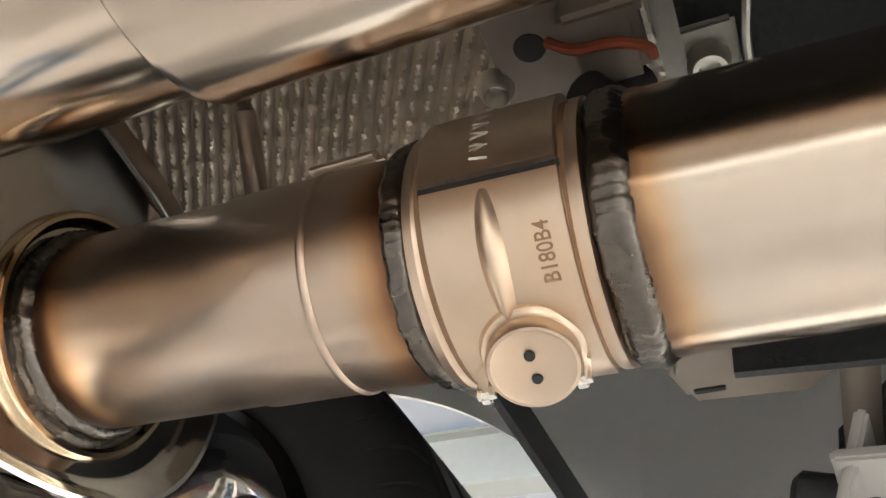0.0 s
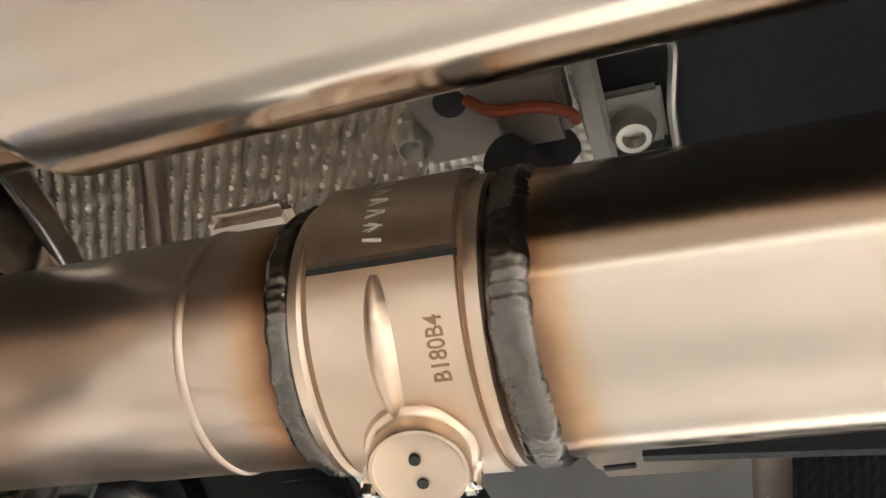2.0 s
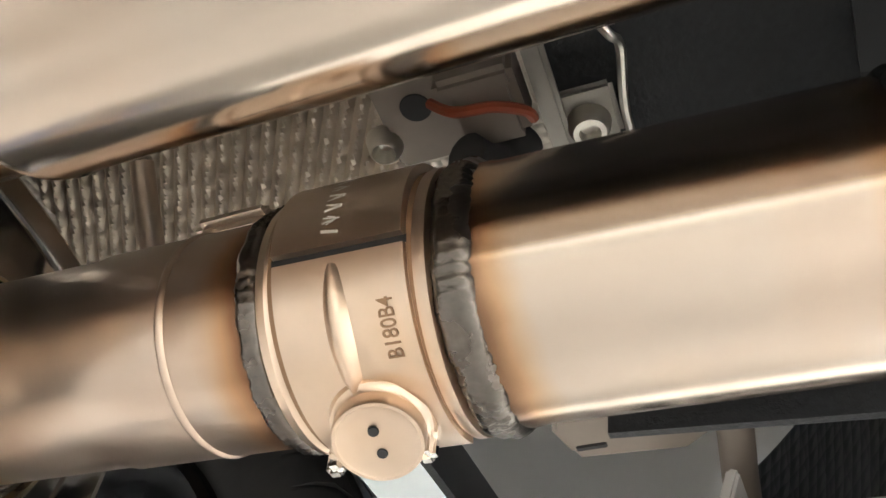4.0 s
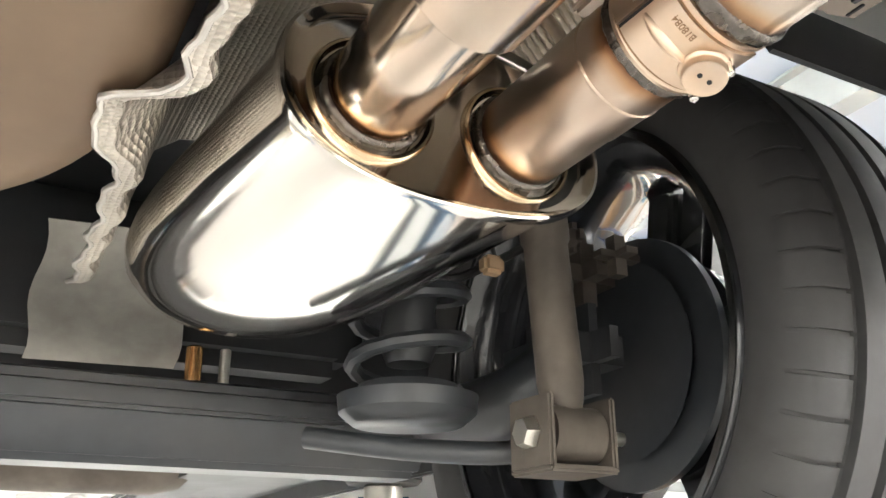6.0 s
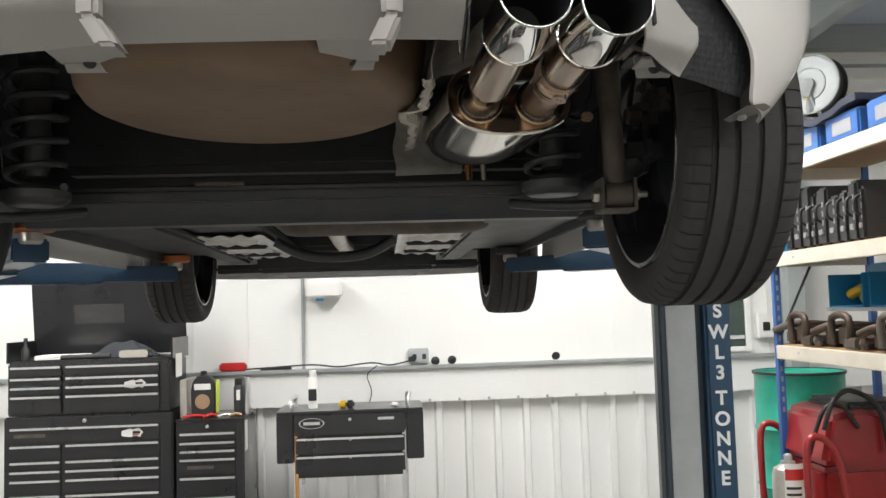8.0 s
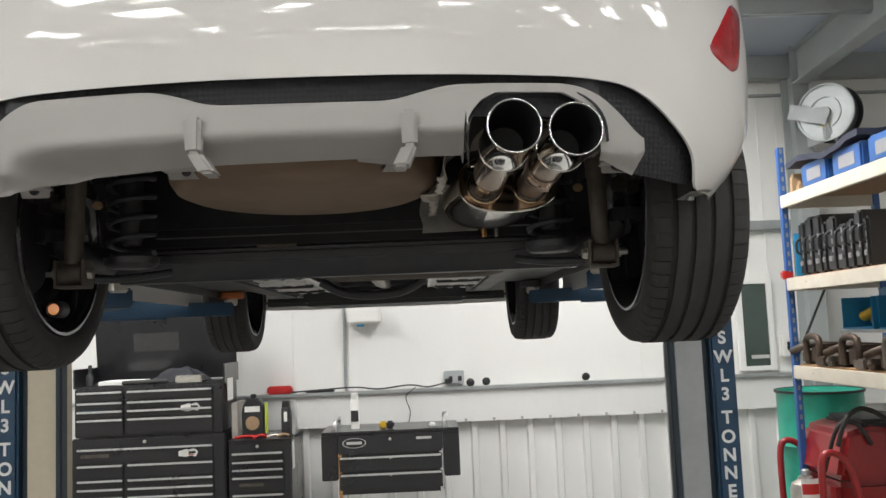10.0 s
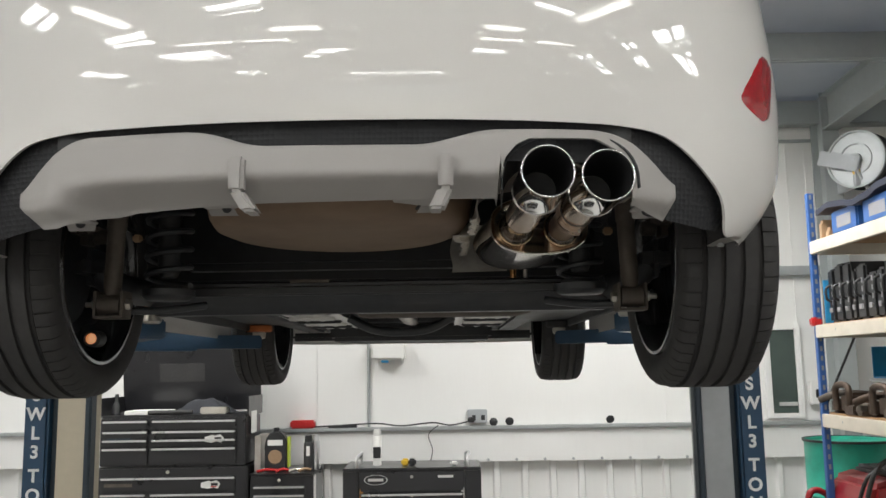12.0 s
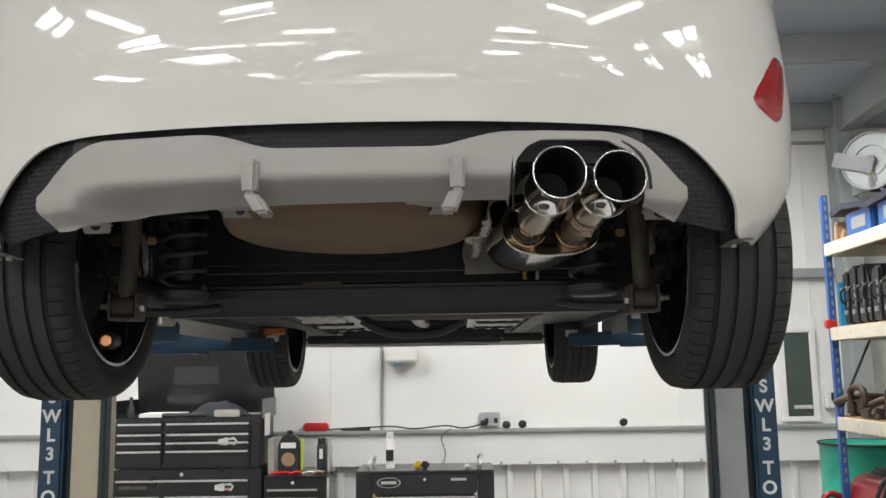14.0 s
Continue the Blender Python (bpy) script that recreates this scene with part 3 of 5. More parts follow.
TOP = [(-0.575, 1.962), (-0.55, 1.995), (-0.50, 2.05), (-0.47, 2.066), (-0.27, 2.076), (-0.235, 2.07), (-0.165, 2.047), (0.145, 2.045), (0.215, 2.064), (0.25, 2.072), (0.45, 2.066), (0.49, 2.052), (0.53, 2.02), (0.58, 1.960)]
ARCH = [(0.2684, 1.945), (0.27, 1.985), (0.28, 2.017), (0.30, 2.041), (0.325, 2.053), (0.44, 2.05), (0.475, 2.03), (0.493, 1.995), (0.5006, 1.955)]
LOWER = [(-0.575, 1.95), (-0.535, 1.905), (-0.50, 1.903), (-0.46, 1.915), (-0.36, 1.93), (-0.2, 1.937), (0.2681, 1.94), (0.502, 1.922), (0.56, 1.905), (0.58, 1.945)]


def drawn_back(pts):
    """Carries an outline drawn in the plane y = -0.55 back on to the curved bumper."""
    out = []
    for x, z in pts:
        k = (rear_y(x) + 2.03) / 1.486
        k = (rear_y(0.17 + (x - 0.17) * k) + 2.03) / 1.486
        out.append((0.17 + (x - 0.17) * k, 1.655 + (z - 1.655) * k))
    return out


TOP, ARCH = drawn_back(TOP), drawn_back(ARCH)
AX0, AX1 = ARCH[0][0], ARCH[-1][0]
cols = sorted({round(TOP[0][0] + (TOP[-1][0] - TOP[0][0]) * i / 130, 5) for i in range(131)} | {round(AX0 + (AX1 - AX0) * i / 50, 5) for i in range(51)} | {round(AX0 - 0.0004, 5), round(AX1 + 0.0004, 5)})


def diffuser(u, v):
    x = cols[int(round(u * (len(cols) - 1)))]
    zt = soft(x, TOP)
    zb = interp(x, ARCH) if AX0 <= x <= AX1 else interp(x, LOWER)
    zt = max(zt, zb + 0.004)
    z = zt + (zb - zt) * v
    out = interp(z, [(1.89, -0.10), (1.935, -0.08), (1.962, -0.002), (1.968, 0.005), (1.974, 0.007), (2.0, 0.004), (2.06, -0.006)])
    if v < 0.06:
        out -= 0.006 * (1 - v / 0.06)
    ends = min(1, max(0, abs(x) - 0.40) / 0.09)
    out += (interp(z, [(1.89, -0.045), (1.915, -0.03), (1.932, 0.002), (1.95, 0.006), (2.0, 0.002), (2.06, -0.006)]) - out) * ends
    return (x, rear_y(x) - 0.004 - out + 0.02 * max(0, abs(x) - 0.5) / 0.08, z)


dif = part("diffuser", grid(len(cols) - 1, 20, diffuser, thick=0.005), SATIN, car, "satin light grey rear diffuser panel")
for s in (-1, 1):
    x = 0.005 + s * 0.17
    fin = prism([(-0.014, 2.0), (0.014, 2.0), (0.012, 1.94), (-0.012, 1.94)], rear_y(x) - 0.024, rear_y(x) + 0.004, bevel=0.006)
    prism([(-0.012, 1.944), (0.012, 1.944), (0.016 - s * 0.02, 1.908), (-0.010 - s * 0.02, 1.908)], rear_y(x) - 0.022, rear_y(x) + 0.03, fin, bevel=0.005)
    for v in fin.verts:
        v.co.x += x
    finp = link("fin", fin, SATIN)
    finp.parent = dif
for x, y, z, w in ((0.119, -0.43, 1.943, 0.04), (-0.235, -0.43, 1.943, 0.04), (0.545, -0.45, 1.922, 0.03), (-0.50, -0.45, 1.915, 0.03)):
    lugm = prism([(-w, 0.03), (w, 0.03), (w * 0.8, 0.0), (-w * 0.8, 0.0)], -0.002, 0.002, bevel=0.001, m=Matrix.Translation((x, y, z)) @ pose(0, 0, 0, 20, 0, 0))
    box(x - w, x + w, y - (0.13 if abs(x) < 0.3 else 0.05), y + 0.0, z + 0.012, z + 0.016, 0.001, lugm)
    lug = link("mounting_lug", lugm, SATIN)
    lug.parent = dif
    clip = link("clip", rod((x, y - 0.012, z + 0.012), (x, y + 0.014, z + 0.018), 0.009, 12), BLACKP)
    clip.parent = dif
for s in (-1, 1):
    flap = bmesh.new()
    lower = [flap.verts.new((s * x, y, z)) for x, y, z in ((0.684, -0.352, 1.882), (0.706, -0.322, 1.884), (0.748, -0.352, 1.893), (0.742, -0.392, 1.892), (0.716, -0.428, 1.889), (0.690, -0.425, 1.886))]
    flap.faces.new(lower)
    bmesh.ops.solidify(flap, geom=flap.faces[:], thickness=0.004)
    part("corner_flap", flap, SATIN, car, "satin light grey lower bumper corner return")
    part("flap_screw", rod((s * 0.708, -0.365, 1.878), (s * 0.708, -0.365, 1.886), 0.007, 12), GALV, car)
# dark surround behind the tips
sur = grid(24, 4, lambda u, v: (0.386 + (0.118 - 0.01 * v) * math.cos(math.pi * u) * -1, -0.60 + 0.17 * v, 1.95 + (0.098 - 0.008 * v) * math.sin(math.pi * u) ** 0.7), thick=0.003)
part("tip_surround", sur, BLACKP, car, "black plastic surround of the tailpipes")

# underbody sheets
for nm, dims in (("boot_floor", (-0.60, 0.60, -0.50, 0.42, 2.12, 2.14, 0)), ("inner_wing", (0.60, 0.80, -0.36, 0.30, 2.24, 2.26, 0)), ("inner_wing", (-0.80, -0.60, -0.36, 0.30, 2.24, 2.26, 0)), ("bumper_beam", (-0.50, 0.50, -0.575, -0.505, 2.03, 2.118, 0.01)),
                 ("tank_face", (-0.56, 0.56, 0.34, 0.42, 1.93, 2.118, 0.02)), ("heel_board", (-0.80, 0.80, 0.43, 0.52, 1.90, 2.14, 0.01)), ("floor_pan", (-0.80, -0.2, 0.525, 2.1, 1.865, 1.90, 0.008)), ("floor_pan", (0.2, 0.80, 0.525, 2.1, 1.865, 1.90, 0.008)),
                 ("tunnel_roof", (-0.195, 0.195, 0.525, 2.095, 1.95, 1.97, 0.0)), ("engine_undertray", (-0.55, 0.55, 2.105, 3.15, 1.875, 2.3, 0.02))):
    part(nm, box(*dims), UNDER, car, "black painted underbody sheet metal")
for s in (-1, 1):
    part("sill_seam", box(s * 0.74 - 0.006, s * 0.74 + 0.006, 0.45, 2.1, 1.835, 1.87, 0.003), UNDER, car)
    part("chassis_leg", box(s * 0.47 - 0.05, s * 0.47 + 0.05, 0.5, 2.3, 1.835, 1.87, 0.012), UNDER, car)
    lin = grid(28, 3, lambda u, v: (s * (0.60 + 0.24 * v), 0.05 + 0.368 * math.cos(math.pi * (u * 0.90)), 1.922 + 0.368 * math.sin(math.pi * (u * 0.90))), thick=0.004)
    part("wheel_arch_liner", lin, BLACKP, car, "black plastic wheel arch liner")
    lin = grid(28, 3, lambda u, v: (s * (0.50 + 0.32 * v), 2.49 - 0.352 * math.cos(math.pi * u), 1.91 + 0.352 * math.sin(math.pi * u)), thick=0.004)
    part("wheel_arch_liner", lin, BLACKP, car, "black plastic wheel arch liner")
    # bright floor shields with pressed ribs
    fs = grid(26, 40, lambda u, v: (s * (0.21 + 0.24 * u), 1.1 + 1.0 * v, 1.852 + 0.006 * math.sin(v * 60) * (0.3 < u < 0.8) + 0.004 * math.sin(u * 25)), thick=0.002)
    part("floor_shield", fs, PANBRIGHT, car, "bright aluminium floor heat shield")
    for k in range(4):
        part("shield_rib", box(s * 0.24, s * 0.42, 1.2 + 0.2 * k, 1.23 + 0.2 * k, 1.835, 1.85, 0.006), UNDER if k % 2 else PANBRIGHT, car)
part("centre_silencer", lathe((-0.13, 0.72, 1.872), (0.46, 0.72, 1.872), [(0, 0), (0.0, 0.03), (0.03, 0.055), (0.06, 0.06), (0.53, 0.06), (0.57, 0.05), (0.59, 0.03), (0.59, 0)], 32), DUSTY, car, "dusty brown-grey centre silencer box")
part("front_pipe", tube([(0.0, 0.78, 1.88), (0.0, 1.2, 1.885), (0.0, 1.9, 1.88), (0.02, 2.4, 1.9)], 0.03, 14), SHEET, car, "dull steel exhaust front pipe")
part("tunnel_brace", tube([(-0.2, 1.3, 1.85), (-0.09, 1.32, 1.80), (0.09, 1.32, 1.80), (0.2, 1.3, 1.85)], 0.018, 10), AXLE, car)
part("front_subframe", box(-0.40, 0.40, 2.25, 2.6, 1.79, 1.872, 0.02), UNDER, car, "black front subframe")
part("front_arm", box(-0.62, 0.62, 2.42, 2.52, 1.80, 1.84, 0.015), UNDER, car)
part("undertray", box(-0.36, 0.36, 2.7, 3.1, 1.80, 1.872, 0.02), UNDER, car, "black plastic undertray")
# spare wheel well
WELL = [(0, 0.0), (0.0, 0.15), (0.003, 0.262), (0.012, 0.287), (0.03, 0.30), (0.09, 0.315), (0.18, 0.325)]
well = lathe((-0.047, -0.215, 1.932), (-0.047, -0.215, 2.2), WELL, 72)
for v in well.verts:
    v.co.x = -0.047 + (v.co.x + 0.047) * 0.90
part("spare_wheel_well", well, SEALER, car, "brown undersealed spare wheel well")
for px, py in ((0.02, -0.1), (-0.16, -0.06), (-0.1, -0.32)):
    part("drain_plug", lathe((px, py, 1.9445), (px, py, 1.94), [(0, 0.014), (0.002, 0.013), (0.002, 0)], 16), SEALER, car)

# wheels
HALF = 0.1025
TREAD = []


def tyre_mesh():
    prof = [(-0.080, 0.222, 0), (-0.094, 0.236, 0), (-HALF - 0.004, 0.262, 0), (-HALF - 0.003, 0.285, 0), (-0.098, 0.298, 1), (-0.088, 0.306, 2), (-0.064, 0.3095, 2)]
    for g in (-0.058, -0.020, 0.020, 0.058):
        prof += [(g - 0.0055, 0.3115, 0), (g - 0.0045, 0.304, 0), (g + 0.0045, 0.304, 0), (g + 0.0055, 0.3115, 0)]
    prof += [(0.064, 0.3095, 2), (0.088, 0.306, 2), (0.098, 0.298, 1), (HALF + 0.003, 0.285, 0), (HALF + 0.004, 0.262, 0), (0.094, 0.236, 0), (0.080, 0.222, 0)]
    bm = bmesh.new()
    rings = []
    for p in range(62):
        for frac, notch in ((0.0, 0), (0.44, 0), (0.45, 1), (0.55, 1), (0.56, 0)):
            w = 2 * math.pi * (p + frac) / 62
            rings.append([bm.verts.new((x, (r - 0.0035 * notch * (k > 0)) * math.cos(w), (r - 0.0035 * notch * (k > 0)) * math.sin(w))) for x, r, k in prof])
    for a, b in zip(rings, rings[1:] + rings[:1]):
        for i in range(len(prof) - 1):
            bm.faces.new((a[i], a[i + 1], b[i + 1], b[i]))
    return bm


def make_wheel(s, m):
    """s: the outer side is towards s * x."""
    rimp = [(-0.098, 0.232), (-0.092, 0.236), (-0.086, 0.226), (-0.075, 0.218), (-0.06, 0.205), (0.02, 0.20), (0.05, 0.208), (0.075, 0.216), (0.086, 0.226), (0.092, 0.236), (0.098, 0.232), (0.09, 0.22), (0.07, 0.21), (0.05, 0.202), (0.02, 0.194), (-0.06, 0.199), (-0.078, 0.212), (-0.09, 0.222)]
    wheel = part("wheel", lathe((0, 0, 0), (1, 0, 0), rimp, 72, closed=True), RIMDARK, car, "black alloy wheel with low-profile tyre")
    part("tyre", tyre_mesh(), RUBBER, wheel, "worn black low-profile tyre")
    part("rim_edge", lathe((-s * 0.0985, 0, 0), (-s * 0.1, 0, 0), [(0, 0.225), (0.0, 0.233), (0.0015, 0.2325), (0.0015, 0.2255)], 72, closed=True), RIMEDGE, wheel, "bright machined rim lip")
    for k in range(5):
        sp = bmesh.new()
        for off in (-0.028, 0.028):
            for t0, t1 in ((0.05, 0.205),):
                box(s * 0.04, s * 0.085, off - 0.024, off + 0.024, t0, t1, 0.008, sp)
        sp.transform(Matrix.Rotation(2 * math.pi * k / 5, 4, "X"))
        part("spoke", sp, RIMDARK, wheel)
    part("hub", lathe((s * 0.03, 0, 0), (s * 0.09, 0, 0), [(0, 0), (0, 0.12), (0.05, 0.11), (0.058, 0.04), (0.06, 0)], 32), RIMDARK, wheel)
    part("brake_disc", lathe((-s * 0.012, 0, 0), (s * 0.006, 0, 0), [(0, 0.03), (0, 0.133), (0.009, 0.133), (0.009, 0.03)], 48, closed=True), AXLE, wheel, "dark brake disc")
    part("dust_shield", lathe((-s * 0.018, 0, 0), (-s * 0.03, 0, 0), [(0, 0), (0, 0.10), (0.006, 0.105), (0.002, 0.06), (0.004, 0)], 40), AXLE, wheel, "black brake dust shield")
    wheel.matrix_world = m
    return wheel


make_wheel(1, pose(0.771, 0.06, 1.910, 12))
make_wheel(-1, pose(-0.757, 0.06, 1.906, 33))
make_wheel(1, pose(0.75, 2.49, 1.892, 5))
make_wheel(-1, pose(-0.778, 2.49, 1.890, 47))

# rear suspension
sus = thing("rear_suspension", "black twist-beam rear axle with shocks and coil springs", "suspension")
part("axle_beam", prism([(0.21, 1.876), (0.235, 1.886), (0.30, 1.886), (0.325, 1.874), (0.33, 1.83), (0.30, 1.80), (0.235, 1.80), (0.21, 1.83)], -0.60, 0.60, bevel=0.008, m=Matrix(((0, 1, 0, 0), (1, 0, 0, 0), (0, 0, 1, 0), (0, 0, 0, 1)))), AXLE, sus, "black painted twist beam")
part("beam_lip", box(-0.50, 0.50, 0.195, 0.212, 1.845, 1.865, 0.004), AXLE, sus)
part("cable_clip", box(-0.232, -0.129, 0.20, 0.214, 1.878, 1.886, 0.002), DUSTY, sus, "grey cable clip")
for s in (-1, 1):
    arm = bmesh.new()
    tube([(s * 0.58, 0.55, 1.86), (s * 0.60, 0.3, 1.86), (s * 0.625, 0.1, 1.86), (s * 0.67, 0.05, 1.90)], 0.035, 12, arm)
    box(s * 0.64, s * 0.71, -0.02, 0.15, 1.86, 1.95, 0.03, arm)
    part("trailing_arm", arm, AXLE, sus, "black trailing arm")
    pan = lathe((s * 0.50, 0.06, 1.825), (s * 0.50, 0.06, 1.86), [(0, 0), (0.0, 0.05), (0.01, 0.062), (0.025, 0.064), (0.025, 0.05), (0.035, 0.045), (0.035, 0)], 32)
    tube([(s * 0.42, 0.10, 1.815), (s * 0.50, 0.03, 1.80), (s * 0.58, 0.0, 1.80), (s * 0.66, -0.01, 1.82)], 0.010, 10, pan)
    part("spring_pan", pan, AXLE, sus, "dark spring pan")
    turns = [(s * 0.50 + 0.052 * math.cos(a * 2 * math.pi / 14), 0.06 + 0.052 * math.sin(a * 2 * math.pi / 14), 1.86 + 0.045 * a / 14) for a in range(70)]
    part("coil_spring", tube(turns, 0.0075, 8, smooth_steps=1), AXLE, sus, "black coil spring")
    part("bump_stop", lathe((s * 0.50, 0.06, 1.88), (s * 0.50, 0.06, 2.12), [(0, 0.0), (0, 0.02), (0.02, 0.028), (0.05, 0.024), (0.07, 0.03), (0.1, 0.026), (0.24, 0.035)], 20), UNDER, sus)
    sh = lathe((s * 0.6, -0.037, 1.825), (s * 0.595, -0.01, 2.2), [(0, 0.0), (0, 0.015), (0.012, 0.018), (0.03, 0.0205), (0.16, 0.0205), (0.165, 0.023), (0.36, 0.023)], 28)
    part("shock_absorber", sh, DUSTY, sus, "dusty brown-grey shock absorber")
    eye = lathe((s * 0.575, -0.04, 1.81), (s * 0.625, -0.04, 1.81), [(0, 0.008), (0, 0.024), (0.05, 0.024), (0.05, 0.008)], 28)
    part("shock_bush", eye, DUSTY, sus, "dusty rubber shock bush")
    br = bmesh.new()
    for bx in (0.568, 0.630):
        box(s * bx - 0.003, s * bx + 0.003, -0.066, -0.005, 1.78, 1.84, 0.002, br)
    box(s * 0.565, s * 0.633, -0.066, -0.005, 1.777, 1.783, 0.002, br)
    part("shock_bracket", br, DUSTY, sus, "grey steel shock bracket")
    part("bolt_head", lathe((s * 0.565, -0.038, 1.81), (s * 0.553, -0.038, 1.81), [(0, 0.014), (0.004, 0.014), (0.011, 0.0115), (0.012, 0)], 6), ZINC, sus, "zinc bolt head")
    part("bolt_end", lathe((s * 0.632, -0.04, 1.81), (s * 0.659, -0.04, 1.81), [(0, 0.011), (0.01, 0.011), (0.011, 0.006), (0.026, 0.006), (0.027, 0)], 12), ZINC, sus, "zinc nut and bolt end")
    cal = bmesh.new()
    box(s * 0.675, s * 0.745, 0.03, 0.13, 1.965, 2.035, 0.026, cal, seg=4)
    box(s * 0.69, s * 0.74, -0.01, 0.04, 1.985, 2.028, 0.018, cal, seg=4)
    box(s * 0.685, s * 0.715, 0.05, 0.1, 2.025, 2.06, 0.012, cal, seg=3)
    rod((s * 0.655, 0.07, 1.985), (s * 0.69, 0.07, 1.985), 0.018, 24, cal)
    part("brake_caliper", cal, DUSTY, sus, "dusty grey brake caliper")
    part("brake_hose", tube([(s * 0.53, 0.12, 2.02), (s * 0.56, 0.1, 1.985), (s * 0.60, 0.09, 2.0), (s * 0.65, 0.075, 2.03)], 0.005, 8), CABLE, sus)
    part("cable_plug", box(s * 0.562 - 0.011, s * 0.562 + 0.011, 0.003, 0.02, 1.962, 1.98, 0.004, m=None), CARD, sus, "beige connector plug")
    part("abs_wire", tube([(s * 0.565, 0.01, 1.978), (s * 0.56, 0.008, 2.0), (s * 0.572, 0.012, 2.02), (s * 0.58, 0.02, 2.1)], 0.0025, 6), CABLE, sus)
# ---- the exhaust ----
# the silencer hangs turned a little outwards, its outlets rising towards the rear
HUNG = Matrix.Translation((0.377, -0.262, 1.936)) @ Matrix.Rotation(radians(3.2), 4, "Z") @ Matrix.Rotation(radians(-5), 4, "X") @ Matrix.Scale(0.96, 4) @ Matrix.Translation((-0.393, 0.187, -1.972))
exh = thing("exhaust_silencer", "polished stainless twin-outlet rear silencer under the car", "exhaust")
exh.matrix_world = HUNG
RA, RB = Vector((0.432, -0.185, 1.972)), Vector((0.436, -0.66, 1.959))
LA, LB = Vector((0.334, -0.185, 1.974)), Vector((0.330, -0.67, 1.963))


def oval(w, rx, rz, p=2.5):
    c, s = math.cos(w), math.sin(w)
    return rx * math.copysign(abs(c) ** (2 / p), c), rz * math.copysign(abs(s) ** (2 / p), s)


MC = Vector((0.384, 0, 1.978))
can = bmesh.new()
rings = []
for y, k, rx, rz, cx in ((-0.187, 1, 0.103, 0.060, 0.384), (-0.15, 1, 0.105, 0.061, 0.383), (-0.08, 1, 0.109, 0.063, 0.382), (0.0, 1, 0.113, 0.066, 0.380), (0.04, 0.99, 0.115, 0.067, 0.379), (0.08, 0.965, 0.117, 0.068, 0.378), (0.12, 0.92, 0.119, 0.068, 0.377), (0.15, 0.86, 0.120, 0.068, 0.377), (0.178, 0.76, 0.120, 0.068, 0.377), (0.197, 0.62, 0.120, 0.068, 0.377), (0.208, 0.4, 0.120, 0.068, 0.377), (0.211, 0.0, 0.120, 0.068, 0.377)):
    rings.append([can.verts.new((cx + oval(2 * math.pi * i / 72, rx * k, rz * k, 2.5 - 0.4 * min(1, (y + 0.187) / 0.12))[0], y, MC.z + oval(2 * math.pi * i / 72, rx * k, rz * k, 2.5 - 0.4 * min(1, (y + 0.187) / 0.12))[1])) for i in range(72)])
for a, b in zip(rings, rings[1:]):
    for i in range(72):
        can.faces.new((a[i], a[(i + 1) % 72], b[(i + 1) % 72], b[i]))
bmesh.ops.remove_doubles(can, verts=can.verts[:], dist=0.0001)
for v in can.verts:
    v.co.z += 0.09 * (v.co.y + 0.187)
part("silencer_can", can, POLISH, exh, "mirror-polished oval silencer body")
plate = bmesh.new()
rings = []
for y, k in ((-0.184, 1.0), (-0.184, 1.022), (-0.189, 1.026), (-0.1925, 1.02), (-0.193, 1.0), (-0.190, 0.96), (-0.187, 0.9), (-0.186, 0.0)):
    rings.append([plate.verts.new((MC.x + oval(2 * math.pi * i / 72, 0.105 * k, 0.062 * k)[0], y, MC.z + oval(2 * math.pi * i / 72, 0.105 * k, 0.062 * k)[1])) for i in range(72)])
for a, b in zip(rings, rings[1:]):
    for i in range(72):
        plate.faces.new((a[i], a[(i + 1) % 72], b[(i + 1) % 72], b[i]))
bmesh.ops.remove_doubles(plate, verts=plate.verts[:], dist=0.0001)
part("end_plate", plate, POLISH, exh, "heat-tinted end plate with rolled rim")


def on_pipe(a, b, s, r, phi):
    """A point r off the line a-b at s; phi in degrees from straight down towards the car's left."""
    p = a + (b - a).normalized() * s
    f = radians(phi)
    return p + Vector((-math.sin(f), 0, -math.cos(f))) * r


def bead(a, b, s, r, w, name="weld_bead", parent=None, seed=1):
    d = (b - a).normalized()
    prof = [(-w / 2, r - 0.003), (-w / 2, r), (-w * 0.36, r + 0.0012), (-w * 0.2, r + 0.0016), (-w * 0.05, r + 0.0013), (w * 0.12, r + 0.0019), (w * 0.3, r + 0.0014), (w / 2, r), (w / 2, r - 0.003)]
    bm = lathe(a + d * s, b + d * s, prof, 220)
    rnd = random.Random(seed)
    ph = [rnd.uniform(0, 6.28) for _ in range(4)]
    for v in bm.verts:
        q = v.co - a
        t = q.dot(d)
        radial = q - d * t
        if radial.length > r - 0.001:
            w = math.atan2(radial.x, radial.z)
            e = (t - s) / max(prof[-1][0], 0.001)
            k = 0.00030 * math.sin(74 * w + 2.5 * e * e + ph[0]) * (0.6 + 0.4 * math.sin(9 * w + ph[2])) + 0.00018 * math.sin(17 * w + ph[1]) + 0.00015 * math.sin(7 * w + ph[2] + 2 * e)
            v.co += radial.normalized() * k + d * (0.00035 * math.sin(5 * w + ph[3]) + 0.00022 * math.sin(23 * w + ph[1]))
    return part(name, bm, WELD, parent or exh, "rippled dark grey weld bead", smooth=80)


